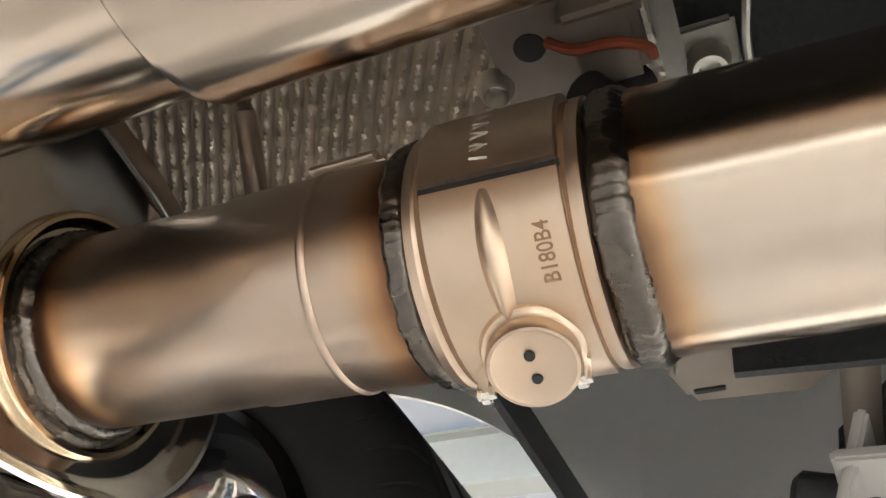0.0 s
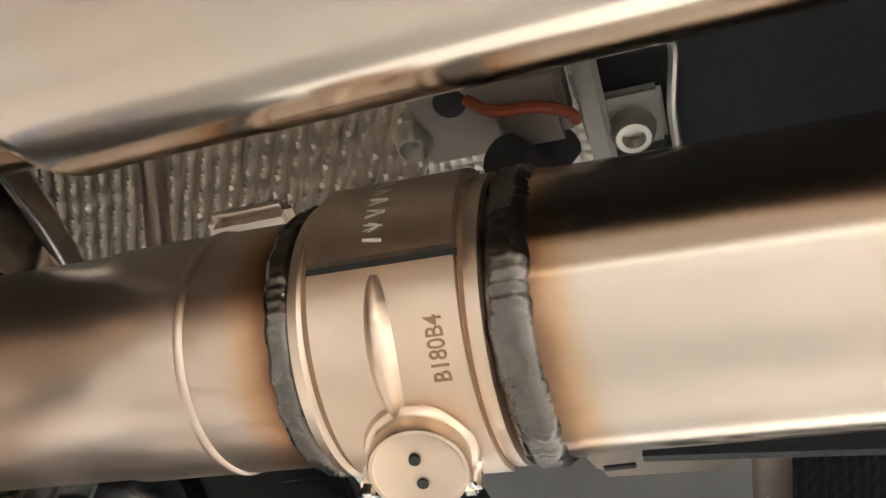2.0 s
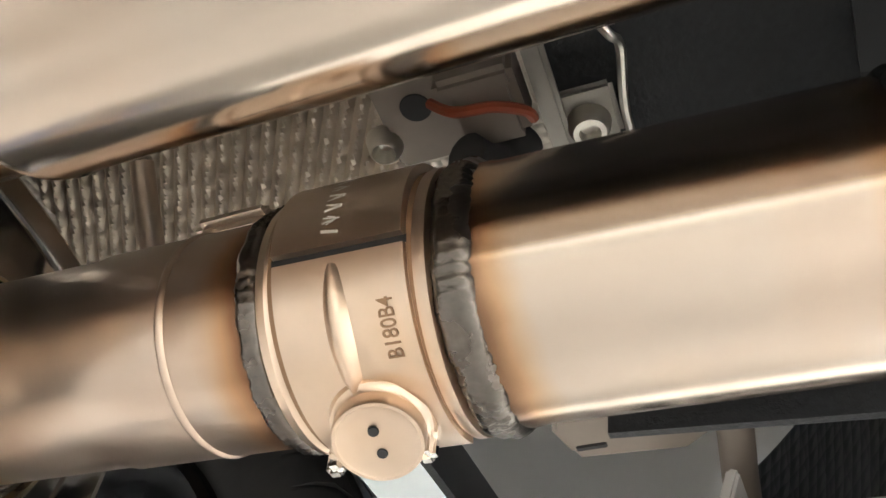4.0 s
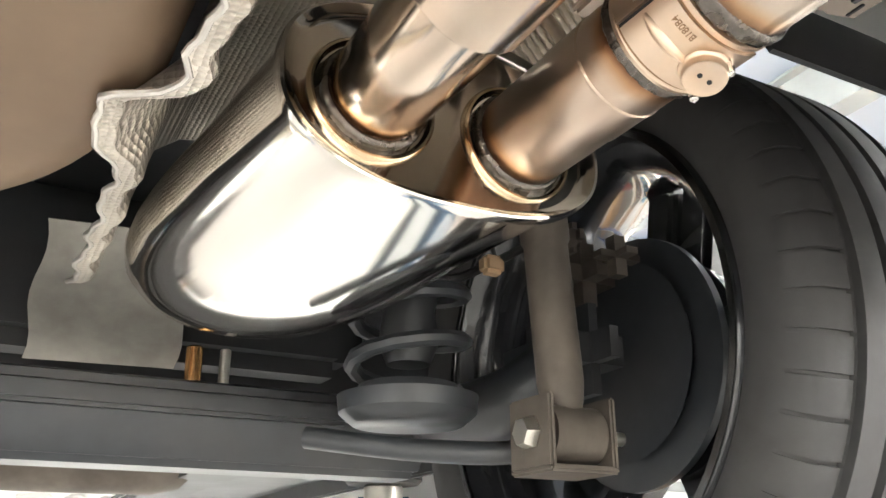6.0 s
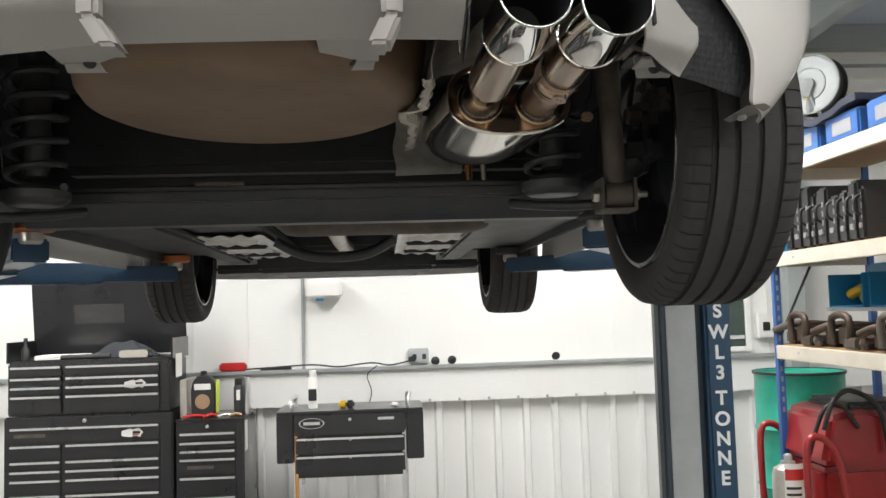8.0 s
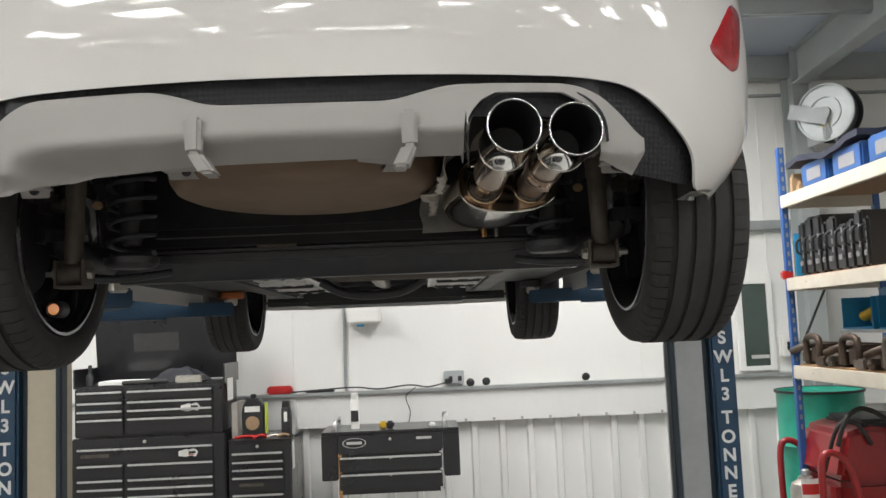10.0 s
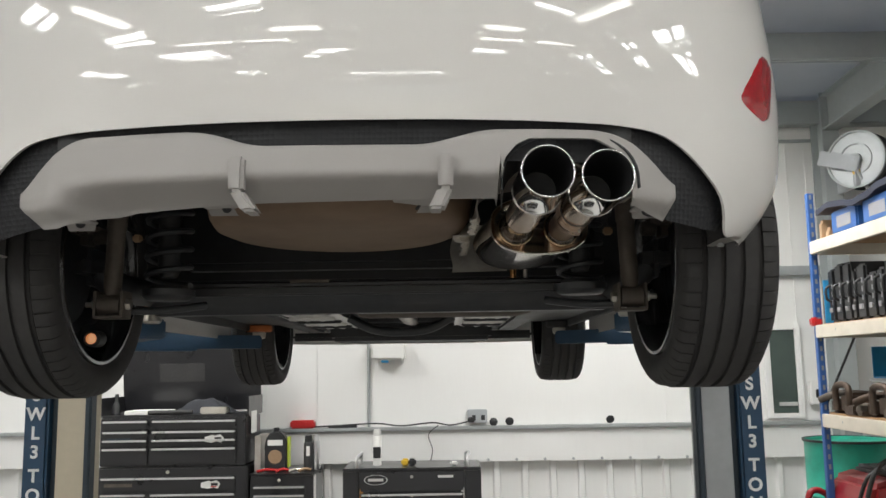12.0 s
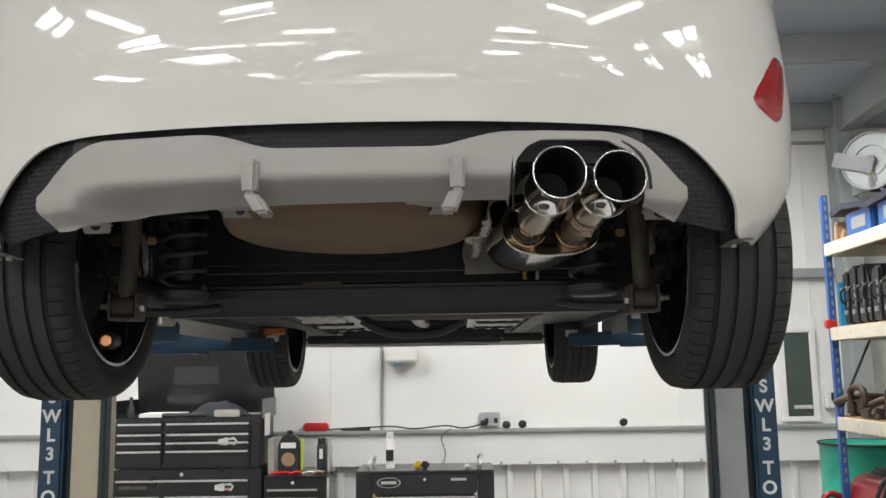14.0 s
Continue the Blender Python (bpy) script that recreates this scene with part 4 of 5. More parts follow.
for a, b, m in ((RA, RB, STEEL_R), (LA, LB, STEEL_L)):
    part("outlet_collar", lathe(a, b, [(-0.002, 0.0385), (0.001, 0.0394), (0.003, 0.0392), (0.0045, 0.0380), (0.0045, 0.0366), (0.003, 0.0352), (0.0, 0.034)], 64), STRAW, exh, "rolled outlet collar, straw-coloured by heat")
    bead(a, b, 0.0045, 0.0308, 0.007, seed=4)
part("outlet_pipe", lathe(RA, RB, [(-0.004, 0.0298), (0.063, 0.0298), (0.065, 0.0306), (0.0928, 0.0306), (0.0932, 0.0311), (0.0938, 0.03125), (0.0946, 0.0311), (0.0952, 0.0304), (0.0958, 0.0306), (0.119, 0.0306)], 72), STEEL_R, exh, "heat-tinted stainless outlet pipe")
bead(RA, RB, 0.1197, 0.0316, 0.0068, seed=2)
valve = part("valve_body", lathe(RA, RB, [(0.1225, 0.030), (0.123, 0.0335), (0.1255, 0.0342), (0.1265, 0.0335), (0.162, 0.0335), (0.163, 0.0342), (0.1655, 0.0342), (0.167, 0.030)], 72), CAST, exh, "satin exhaust flap valve housing")


def crisp(t, n):
    """Draws the outermost rows of a sheet of n faces close to its edge."""
    return t if t in (0, 1) else 0.004 + 0.992 * (t - 1 / n) / (1 - 2 / n)


def valve_panel(u, v):
    phi, s = -30 + 101 * crisp(u, 40), 0.128 + 0.033 * crisp(v, 12)
    r = 0.0352 if 0.0 < u < 1 and 0 < v < 1 else 0.0334
    return on_pipe(RA, RB, s, r, phi)


part("pressed_panel", grid(40, 12, valve_panel), CAST, valve)


def dark_panel(u, v):
    phi, s = 74 + 73 * crisp(u, 30), 0.128 + 0.033 * crisp(v, 10)
    r = 0.0362 if 0.0 < u < 1 and 0 < v < 1 else 0.0334
    return on_pipe(RA, RB, s, r, phi)


part("pressed_panel", grid(30, 10, dark_panel), CAST, valve)
# near-black strip paints the shade in the groove between the panels
part("panel_groove", grid(4, 10, lambda u, v: on_pipe(RA, RB, 0.1275 + 0.034 * v, 0.0343, 70.7 + 3.6 * u)), TIPIN, valve, "groove between the panels, its shade painted dark")
# brown strips paint the shading along the panels' side edges
for s0 in (0.1262, 0.1612):
    part("side_groove", grid(50, 1, lambda u, v: on_pipe(RA, RB, s0 + 0.0016 * v, 0.0338, -30 + 177 * u)), STAMP, valve, "groove beside the panels, edge shading painted brown")
part("panel_ledge", grid(3, 10, lambda u, v: on_pipe(RA, RB, 0.128 + 0.033 * v, 0.0364 + 0.0007 * math.sin(math.pi * u), 145 + 3 * u)), PALEMARK, valve, "bright line along the panel's top edge")


def rib_shape(u, v):
    t = u
    w = 0.0028 * math.sin(math.pi * min(1, t * 1.12 + 0.02)) ** 0.5 + 0.0004
    h = 0.0026 * math.sin(math.pi * v) * math.sin(math.pi * (0.06 + 0.9 * t)) ** 0.5
    return on_pipe(RA, RB, 0.1435 + (v - 0.5) * 2 * w, 0.0351 + h, 67 - 60 * t)


part("stiffening_rib", grid(30, 10, rib_shape), CAST, valve)
BOSS = on_pipe(RA, RB, 0.1445, 0.0, 0) + Vector((0.0025, 0, 0))
boss = lathe(BOSS + Vector((0, 0, -0.022)), BOSS + Vector((-0.009, -0.003, -0.05)), [(0, 0.0145), (0.010, 0.0135), (0.016, 0.0118), (0.0165, 0.0108), (0.0178, 0.0102), (0.0181, 0.0106), (0.0212, 0.0107), (0.0222, 0.0103), (0.0223, 0.0095), (0.0219, 0.0090), (0.0219, 0.0)], 48)
capb = part("spindle_boss", boss, CAST, valve, "round nickel spindle cap")
CAPAX = Vector((-0.009, -0.003, -0.028)).normalized()
CAPC = BOSS + Vector((0, 0, -0.022)) + CAPAX * 0.0220
for off in (-1, 1):
    c = CAPC + CAPAX.cross(Vector((0, 1, 0))).normalized() * 0.003 * off
    hp = link("rivet_hole", lathe(c, c + CAPAX * 0.0006, [(0, 0.0013), (0.0004, 0.0012), (0.0004, 0)], 14), TIPIN)
    hp.parent = valve
for off in (-1, 1):
    ear = link("cap_ear", box(-0.002, 0.002, -0.0022, 0.0022, -0.006, 0.004, 0.0012, m=Matrix.Translation(BOSS + Vector((0.0005, off * 0.0112, -0.0385)))), CHROME)
    ear.parent = valve
# etched batch mark and a row of unreadable stamped strokes
mark = text_mesh("B180B4", 0.0062, 0.00012, 0.00004)
for v in mark.verts:
    p = on_pipe(RA, RB, 0.1555 - v.co.y * 0.85, 0.0354 + v.co.z, 40 + math.degrees(v.co.x * 0.72 / 0.0352))
    v.co = p
part("etched_mark", mark, STAMP, valve, "etched batch mark", smooth=0)
strokes = bmesh.new()
for k in range(12):
    for h in (-1, 1):
        grid(3, 1, lambda u, v: on_pipe(RA, RB, 0.1435 + 0.0022 * (u * 2 - 1) * (1 if (k + h) % 3 else 0.5), 0.0368, 80 + k * 3.4 + 0.7 * v * h + (1.8 if k % 2 else -1.2) * u), strokes)
part("stamped_mark", strokes, PALEMARK, valve, "bright stamped strokes", smooth=0)["kind"] = "stuff"
bead(RA, RB, 0.1712, 0.0331, 0.0095, seed=3)
part("tail_pipe", lathe(RA, RB, [(0.168, 0.0332), (0.178, 0.0332), (0.1795, 0.0328), (0.263, 0.0328)], 72), STEEL_T, exh, "polished tail pipe with straw heat tint")
bead(RA, RB, 0.267, 0.0327, 0.0085, seed=5)
part("inner_pipe", lathe(LA, LB, [(-0.004, 0.0298), (0.052, 0.0298), (0.055, 0.0305), (0.1005, 0.0305), (0.1013, 0.0330), (0.1025, 0.0341), (0.1045, 0.0341), (0.106, 0.0336), (0.272, 0.0336)], 72), STEEL_L, exh, "stainless outlet pipe with pressed joint ring")
for a, b, end in ((RA, RB, 0.414), (LA, LB, 0.426)):
    tip = part("tailpipe_tip", lathe(a, b, [(0.270, 0.030), (0.272, 0.0345), (0.279, 0.036), (0.296, 0.0435), (0.301, 0.0445), (0.312, 0.0445), (end - 0.004, 0.0445), (end, 0.0458), (end + 0.003, 0.0453), (end + 0.003, 0.0438), (end - 0.002, 0.0428)], 80), CHROME, exh, "round chrome tailpipe tip with rolled lip")
    part("tip_liner", lathe(a, b, [(end - 0.002, 0.0429), (end - 0.08, 0.0425), (end - 0.12, 0.034), (end - 0.13, 0.0)], 64), TIPIN, tip, "sooty dark inside of the tip")
    part("rolled_lip", lathe(a, b, [(end + 0.002 + 0.0017 * math.cos(w * math.pi / 5), 0.0447 + 0.0017 * math.sin(w * math.pi / 5)) for w in range(10)], 80, closed=True), CHROME, tip, "bright rolled chrome lip")
    part("clamp_band", lathe(a, b, [(0.284, 0.039), (0.284, 0.0415), (0.298, 0.0455), (0.299, 0.042)], 64), POLISH, tip)

# ---- shields, brackets and cables round the silencer ----
shd = thing("heat_shield", "embossed aluminium heat shield over the silencer", "heat shield")


def rim_x(y):
    """The shield's lower edge: almost straight, with one pressed lobe."""
    lobe = 1 / (1 + math.exp(-(y + 0.232) / 0.006)) - 1 / (1 + math.exp(-(y + 0.158) / 0.006))
    return 0.224 - 0.012 * min(1, max(0, (y + 0.26) / 0.12)) - 0.026 * lobe + 0.0025 * math.sin(y * 95) + 0.0015 * math.sin(y * 210)


def shield_at(u, v):
    y = -0.42 + 0.53 * v
    e = rim_x(y)
    w = 0.0015 * math.sin(y * 60 + 1)
    arc = [(e, 1.929 + w), (e + 0.010, 1.930 + w), (e + 0.0125, 1.9345 + w), (0.2 * e + 0.8 * 0.236, 1.962), (0.242, 1.99), (0.246, 2.03), (0.258, 2.062), (0.285, 2.083), (0.34, 2.092), (0.45, 2.096), (0.53, 2.09)]
    k = u * (len(arc) - 1)
    i = min(int(k), len(arc) - 2)
    f = k - i
    return (arc[i][0] + (arc[i + 1][0] - arc[i][0]) * f, y, arc[i][1] + (arc[i + 1][1] - arc[i][1]) * f)


part("shield_sheet", grid(60, 90, shield_at, thick=0.0012), SHIELD, shd, "crinkled embossed aluminium sheet")
part("shield_rim", tube([Vector(shield_at(0, k / 70)) for k in range(71)], 0.0022, 8, smooth_steps=1), SHEET, shd, "folded bright aluminium rim")
rb = grid(160, 64, lambda u, v: (0.36 + 0.12 * v, -0.335 + 0.15 * u + 0.03 * v, 2.072 + 0.0022 * math.sin((u * 24 - v * 7) * 2 * math.pi) * (0.75 + 0.25 * math.sin(v * 2 * math.pi * 11)) - 0.004 * v), thick=0.0008)
part("ribbed_panel", rb, RIBM, shd, "ribbed aluminium sheet").matrix_local = HUNG
pl = grid(10, 10, lambda u, v: (0.19 + 0.15 * u + 0.004 * math.sin(9 * v), 0.205 + 0.14 * v - 0.02 * u, 2.02 - 0.105 * v), thick=0.0015)
single("shield_plate", pl, DULLZ, "dull aluminium plate beside the silencer", "heat shield")
for k, x in enumerate((0.355, 0.388)):
    single("pipe_union", rod((x, 0.285, 1.885), (x, 0.285, 1.932), 0.009 if k == 0 else 0.006, 14), BRASS if k == 0 else ZINC, "small brass pipe union above the axle beam" if k == 0 else "small zinc pipe union above the axle beam", "pipe fitting")

bk = thing("hanger_bracket", "grey pressed steel exhaust hanger bracket", "bracket")
bk.matrix_world = HUNG
part("bracket_plate", box(0.395, 0.445, -0.350, -0.318, 2.048, 2.052, 0.0015), BRACKET, bk)
part("bracket_box", box(0.408, 0.438, -0.366, -0.345, 2.036, 2.056, 0.003), BRACKET, bk)
part("bracket_lip", box(0.405, 0.412, -0.368, -0.344, 2.026, 2.04, 0.002), BRACKET, bk)
part("bracket_strip", box(0.395, 0.456, -0.376, -0.369, 2.042, 2.047, 0.0015), DULLZ, bk, "dull zinc edge strip")
part("bracket_hole", lathe((0.423, -0.331, 2.0478), (0.423, -0.331, 2.046), [(0, 0.0052), (0.0004, 0.005), (0.0004, 0.0)], 20), TIPIN, bk, "dark round hole")
part("rubber_mount", tube([(0.432, -0.346, 2.028), (0.441, -0.35, 2.032), (0.446, -0.353, 2.04), (0.446, -0.36, 2.05)], 0.0075, 14), RUBBER, bk, "black rubber exhaust mount")
part("wire", tube([(0.419, -0.338, 2.041), (0.420, -0.346, 2.034), (0.421, -0.358, 2.033), (0.427, -0.366, 2.036), (0.433, -0.367, 2.04)], 0.0018, 8), WIRE_R, bk, "red-brown cable")
part("small_nut", lathe((0.434, -0.316, 2.05), (0.434, -0.316, 2.043), [(0, 0.007), (0.002, 0.0062), (0.006, 0.005), (0.007, 0.004), (0.002, 0.0022), (0.001, 0)], 20), ZINC, bk, "small zinc nut")
part("hanger_tab", box(0.434, 0.452, -0.276, -0.246, 2.028, 2.036, 0.003), STEEL_R, bk, "brown steel hanger tab")
part("hanger_rod", tube([(0.455, -0.222, 2.02), (0.447, -0.221, 2.035), (0.436, -0.22, 2.05), (0.425, -0.219, 2.065)], 0.0045, 12), STEEL_R, bk, "brown steel hanger rod")
part("saddle", box(0.43, 0.452, -0.350, -0.318, 2.006, 2.016, 0.004), STEEL_R, bk, "brown steel saddle on the valve housing")
nutp = thing("clip_nut", "zinc plated clip nut on the bumper bracket", "nut")
nutp.matrix_world = HUNG
part("clip", box(0.431, 0.452, -0.392, -0.374, 2.046, 2.049, 0.0015), DULLZ, nutp)
part("nut", lathe((0.444, -0.382, 2.046), (0.444, -0.382, 2.040), [(0, 0.0072), (0.003, 0.0066), (0.005, 0.006), (0.006, 0.0052), (0.006, 0.0035), (0.002, 0.003), (0.001, 0)], 28), ZINC, nutp)
single("bumper_stay", tube([(0.405, -0.390, 2.045), (0.414, -0.395, 2.043), (0.420, -0.397, 2.045), (0.44, -0.394, 2.045), (0.458, -0.394, 2.045)], 0.0015, 8), ZINC, "thin zinc wire stay inside the bumper", "stay").matrix_world = HUNG
stay = thing("bumper_bracket", "beige primed bumper mounting bracket with slots", "bracket")
stay.matrix_world = HUNG
plate2 = bmesh.new()
pts = [(0.497, -0.352), (0.512, -0.348), (0.53, -0.353), (0.533, -0.39), (0.523, -0.402), (0.499, -0.40)]
lo = [plate2.verts.new((x, y, 1.981)) for x, y in pts]
hi = [plate2.verts.new((x, y, 1.995)) for x, y in pts]
plate2.faces.new(lo)
plate2.faces.new(hi)
for i in range(6):
    plate2.faces.new((lo[i], lo[(i + 1) % 6], hi[(i + 1) % 6], hi[i]))
bmesh.ops.recalc_face_normals(plate2, faces=plate2.faces)
bmesh.ops.bevel(plate2, geom=plate2.edges[:], offset=0.003, segments=2, affect="EDGES", clamp_overlap=True)
part("bracket_plate", plate2, BRACKET, stay)
part("bracket_arm", tube([(0.50, -0.403, 1.99), (0.52, -0.405, 1.985), (0.545, -0.403, 1.978), (0.56, -0.402, 1.974)], 0.006, 10), BRACKET, stay)
part("bracket_foot", box(0.495, 0.53, -0.44, -0.398, 1.995, 2.0, 0.002), BRACKET, stay)
part("bracket_riser", box(0.505, 0.525, -0.395, -0.36, 1.994, 2.118, 0.003), BRACKET, stay)
for k, (x, y) in enumerate(((0.522, -0.36), (0.512, -0.389))):
    part("slot", box(x - 0.0012, x + 0.0012, y - 0.005, y + 0.005, 1.9803, 1.9813, 0.0003), TIPIN, stay)


# ---- the lift ----
def lift_post(x, s, y=1.64):
    """s: 1 for the post whose open side faces the car's right."""
    p = thing("lift_post", "blue and grey two-post vehicle lift column with white capacity lettering", "vehicle lift", "lift columns", at=(x, y, 0))
    part("base_plate", box(-0.25, 0.25, -0.2, 0.2, 0, 0.015, 0.003), BLUE, p)
    part("inner_cheek", box(-s * 0.152, -s * 0.125, -0.06, 0.0, 0.015, 3.6, 0.006), DKBLUE, p, "dark blue-grey channel edge")
    part("carriage_cover", box(-s * 0.125, -s * 0.0, -0.035, 0.12, 0.015, 3.6, 0.008), GREYP if s > 0 else BEIGE, p, "grey column web" if s > 0 else "beige column web")
    # solid dark strip stands for the shade in the gap beside the channel
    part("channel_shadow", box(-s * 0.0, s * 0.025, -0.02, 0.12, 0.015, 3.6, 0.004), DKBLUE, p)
    part("outer_channel", box(s * 0.025, s * 0.125, -0.06, 0.14, 0.015, 3.6, 0.01), BLUE, p, "blue painted channel")
    zs = [1.567, 1.488, 1.411, 1.335, 1.24, 1.162, 1.088, 1.016, 0.942]
    for ch, z in zip("SWL3TONNE", zs):
        t = text_mesh(ch, 0.072, 0.0006, 0.0022)
        t.transform(pose(s * 0.075, -0.0615, z, 90))
        part("letter", t, LETTER, p, "white painted letter", smooth=0)
    for z in (0.15, 1.7, 2.6):
        part("bolt", rod((s * 0.075, -0.066, z), (s * 0.075, -0.058, z), 0.012, 6), ZINC, p)
    return p


lift_post(1.344, 1)
lift_post(-1.445, -1)


def lift_arm(px, tx, ty, s, rear):
    a = thing("swing_arm_jack", "blue telescopic lift arm with a rubber pad under the sill", "vehicle lift", "lift arms")
    p0, p1 = Vector((px, 1.64, 1.785)), Vector((tx, ty, 1.785))
    d = (p1 - p0)
    L, ang = d.length, math.degrees(math.atan2(d.y, d.x))
    m = Matrix.Translation(p0) @ pose(0, 0, 0, 0, 0, ang)
    part("outer_arm", box(0, L * 0.62, -0.06, 0.06, -0.04, 0.04, 0.008, m=m), BLUE, a)
    part("inner_arm", box(L * 0.55, L, -0.045, 0.045, -0.03, 0.03, 0.006, m=m), BLUE, a)
    part("pad_screw", rod((tx, ty, 1.80), (tx, ty, 1.835), 0.03, 20), ZINC, a)
    part("pad", lathe((tx, ty, 1.832), (tx, ty, 1.862), [(0, 0), (0, 0.055), (0.005, 0.06), (0.025, 0.06), (0.03, 0.055), (0.03, 0)], 28), ORANGE if s < 0 else RUBBER, a, "worn rubber lift pad")
    part("arm_lock", box(0.0, 0.1, -0.08, 0.08, 0.04, 0.07, 0.01, m=m), GREYP, a)
    return a


lift_arm(1.25, 0.73, 0.62, 1, True)
lift_arm(1.25, 0.70, 2.02, 1, False)
lift_arm(-1.37, -0.73, 0.62, -1, True)
lift_arm(-1.37, -0.70, 2.02, -1, False)
# added glow where the rim only reflects something orange; no lamp lies here
rim_glow = thing("rim_reflection", "small amber glow added for a reflection in the wheel rim", "lamp")
part("glow_holder", rod((-0.672, 0.03, 1.735), (-0.672, 0.08, 1.735), 0.02, 20), CABLE, rim_glow)
part("glow_disc", lathe((-0.672, 0.03, 1.735), (-0.672, 0.01, 1.735), [(0, 0.013), (0.004, 0.011), (0.008, 0)], 20), AMBER, rim_glow)


# ---- tool chests along the wall ----
def drawers(p, x0, x1, y, rows):
    for z0, z1 in rows:
        d = part("drawer", box(x0, x1, y - 0.012, y, z0 + 0.003, z1 - 0.003, 0.003), CHESTB, p)
        part("drawer_pull", box(x0 + 0.006, x1 - 0.006, y - 0.026, y - 0.0125, z1 - 0.022, z1 - 0.008, 0.003), TRIM, d, "satin aluminium drawer pull")


def arrow_sticker(p, x, z, y, w=0.14):
    st = part("sticker", prism([(x - w / 2, z - 0.02), (x - w / 2, z + 0.012), (x - 0.01, z + 0.028), (x, z + 0.02), (x + w * 0.3, z + 0.03), (x + w / 2, z + 0.004), (x + w * 0.35, z - 0.03), (x + 0.02, z - 0.02), (x - 0.02, z - 0.03)], y - 0.0135, y - 0.0128), PAPER, p, "white and red arrow sticker", smooth=0)
    part("sticker_bar", box(x + 0.002, x + w * 0.36, y - 0.0145, y - 0.0137, z - 0.008, z + 0.010), CABLE, st)
    part("sticker_bar", box(x + 0.0, x + w * 0.3, y - 0.0145, y - 0.0137, z - 0.018, z - 0.011), REDP, st)


CY = 4.3
big = thing("tool_chest", "tall black roller tool chest with aluminium drawer pulls and open lid", "tool chest")
part("cabinet", box(-2.35, -1.26, CY, CY + 0.55, 0.12, 0.98, 0.01), CHESTB, big)
part("top_box", box(-2.33, -1.28, CY + 0.01, CY + 0.5, 0.985, 1.33, 0.008), CHESTB, big)
for k, (a, b) in enumerate(((-2.31, -1.98), (-1.955, -1.345))):
    drawers(big, a, b, CY, [(1.245, 1.315), (1.185, 1.24), (1.125, 1.18), (1.0, 1.12)])
    drawers(big, a, b, CY, [(0.70, 0.80), (0.64, 0.695), (0.58, 0.635), (0.48, 0.575), (0.36, 0.475), (0.16, 0.355)])
drawers(big, -2.31, -1.345, CY, [(0.81, 0.915)])
part("lock", rod((-1.83, CY - 0.02, 0.945), (-1.83, CY, 0.945), 0.012, 16), ZINC, big)
arrow_sticker(big, -1.50, 1.175, CY)
arrow_sticker(big, -1.52, 0.855, CY)
part("brand_bar", box(-2.27, -2.10, CY - 0.0145, CY - 0.0125, 1.16, 1.185), DKBLUE, big)
part("brand_bar", box(-2.28, -2.08, CY - 0.0145, CY - 0.0125, 0.845, 0.868), DUSTY, big)
part("side_panel", box(-1.275, -1.262, CY + 0.02, CY + 0.49, 1.33, 1.47, 0.003), CHESTB, big)
part("side_panel", box(-2.345, -2.332, CY + 0.02, CY + 0.49, 1.33, 1.47, 0.003), CHESTB, big)
part("notice", box(-1.2615, -1.2605, CY + 0.1, CY + 0.28, 1.2, 1.36), PAPER, big, "white paper notice")
lid = part("lid", box(-2.34, -1.27, -0.01, 0.0, -0.105, 0.52, 0.008, m=Matrix.Translation((0, CY + 0.48, 1.46)) @ pose(0, 0, 0, 8)), CHESTB, big, "open black lid")
part("lid_sheet", box(-2.05, -1.70, -0.013, -0.011, 0.12, 0.26, m=Matrix.Translation((0, CY + 0.48, 1.46)) @ pose(0, 0, 0, 8)), RUBBER, lid, "dark grey sheet stuck in the lid")
for x in (-2.25, -1.36):
    for yy in (CY + 0.08, CY + 0.46):
        part("castor", rod((x - 0.02, yy, 0.06), (x + 0.02, yy, 0.06), 0.06, 20), RUBBER, big)
part("tray", box(-2.33, -1.28, CY + 0.02, CY + 0.48, 1.33, 1.345, 0.003), CHESTB, big)
single("paper_stack", box(-2.18, -1.88, CY + 0.06, CY + 0.3, 1.346, 1.375, 0.003, m=None), PAPER, "stack of white papers on the tool chest", "paper")
rag = grid(26, 18, lambda u, v: (-1.86 + 0.44 * u, CY + 0.1 + 0.25 * v, 1.348 + 0.15 * math.sin(math.pi * u) ** 0.8 * math.sin(math.pi * v) ** 0.7 * (0.55 + 0.6 * noise.noise(Vector((u * 4, v * 3, 2))) + 0.25 * u)), thick=0.004)
single("rag", rag, CLOTH, "crumpled dark grey cloth on the tool chest", "cloth")
single("torque_wrench", rod((-2.0, CY + 0.04, 1.362), (-1.68, CY + 0.06, 1.362), 0.016, 16), RUBBER, "dark handled wrench on the tool chest", "tool")
single("socket_tray", box(-1.62, -1.43, CY + 0.03, CY + 0.15, 1.346, 1.395, 0.008), ZINC, "small metal socket tray on the tool chest", "tray")
single("spray_bottle", lathe((-2.26, CY + 0.12, 1.346), (-2.26, CY + 0.12, 1.5), [(0, 0), (0, 0.028), (0.07, 0.028), (0.09, 0.014), (0.11, 0.012), (0.112, 0.016), (0.15, 0.012), (0.15, 0)], 20), CASEB, "small dark spray bottle on the tool chest", "bottle")

sm = thing("side_cabinet", "small black drawer cabinet beside the tall tool chest", "tool chest")
part("cabinet", box(-1.235, -0.79, CY - 0.02, CY + 0.5, 0.1, 0.915, 0.008), CHESTB, sm)
drawers(sm, -1.215, -0.845, CY - 0.02, [(0.79, 0.845), (0.735, 0.785), (0.68, 0.73), (0.56, 0.675), (0.43, 0.555), (0.3, 0.425), (0.15, 0.295)])
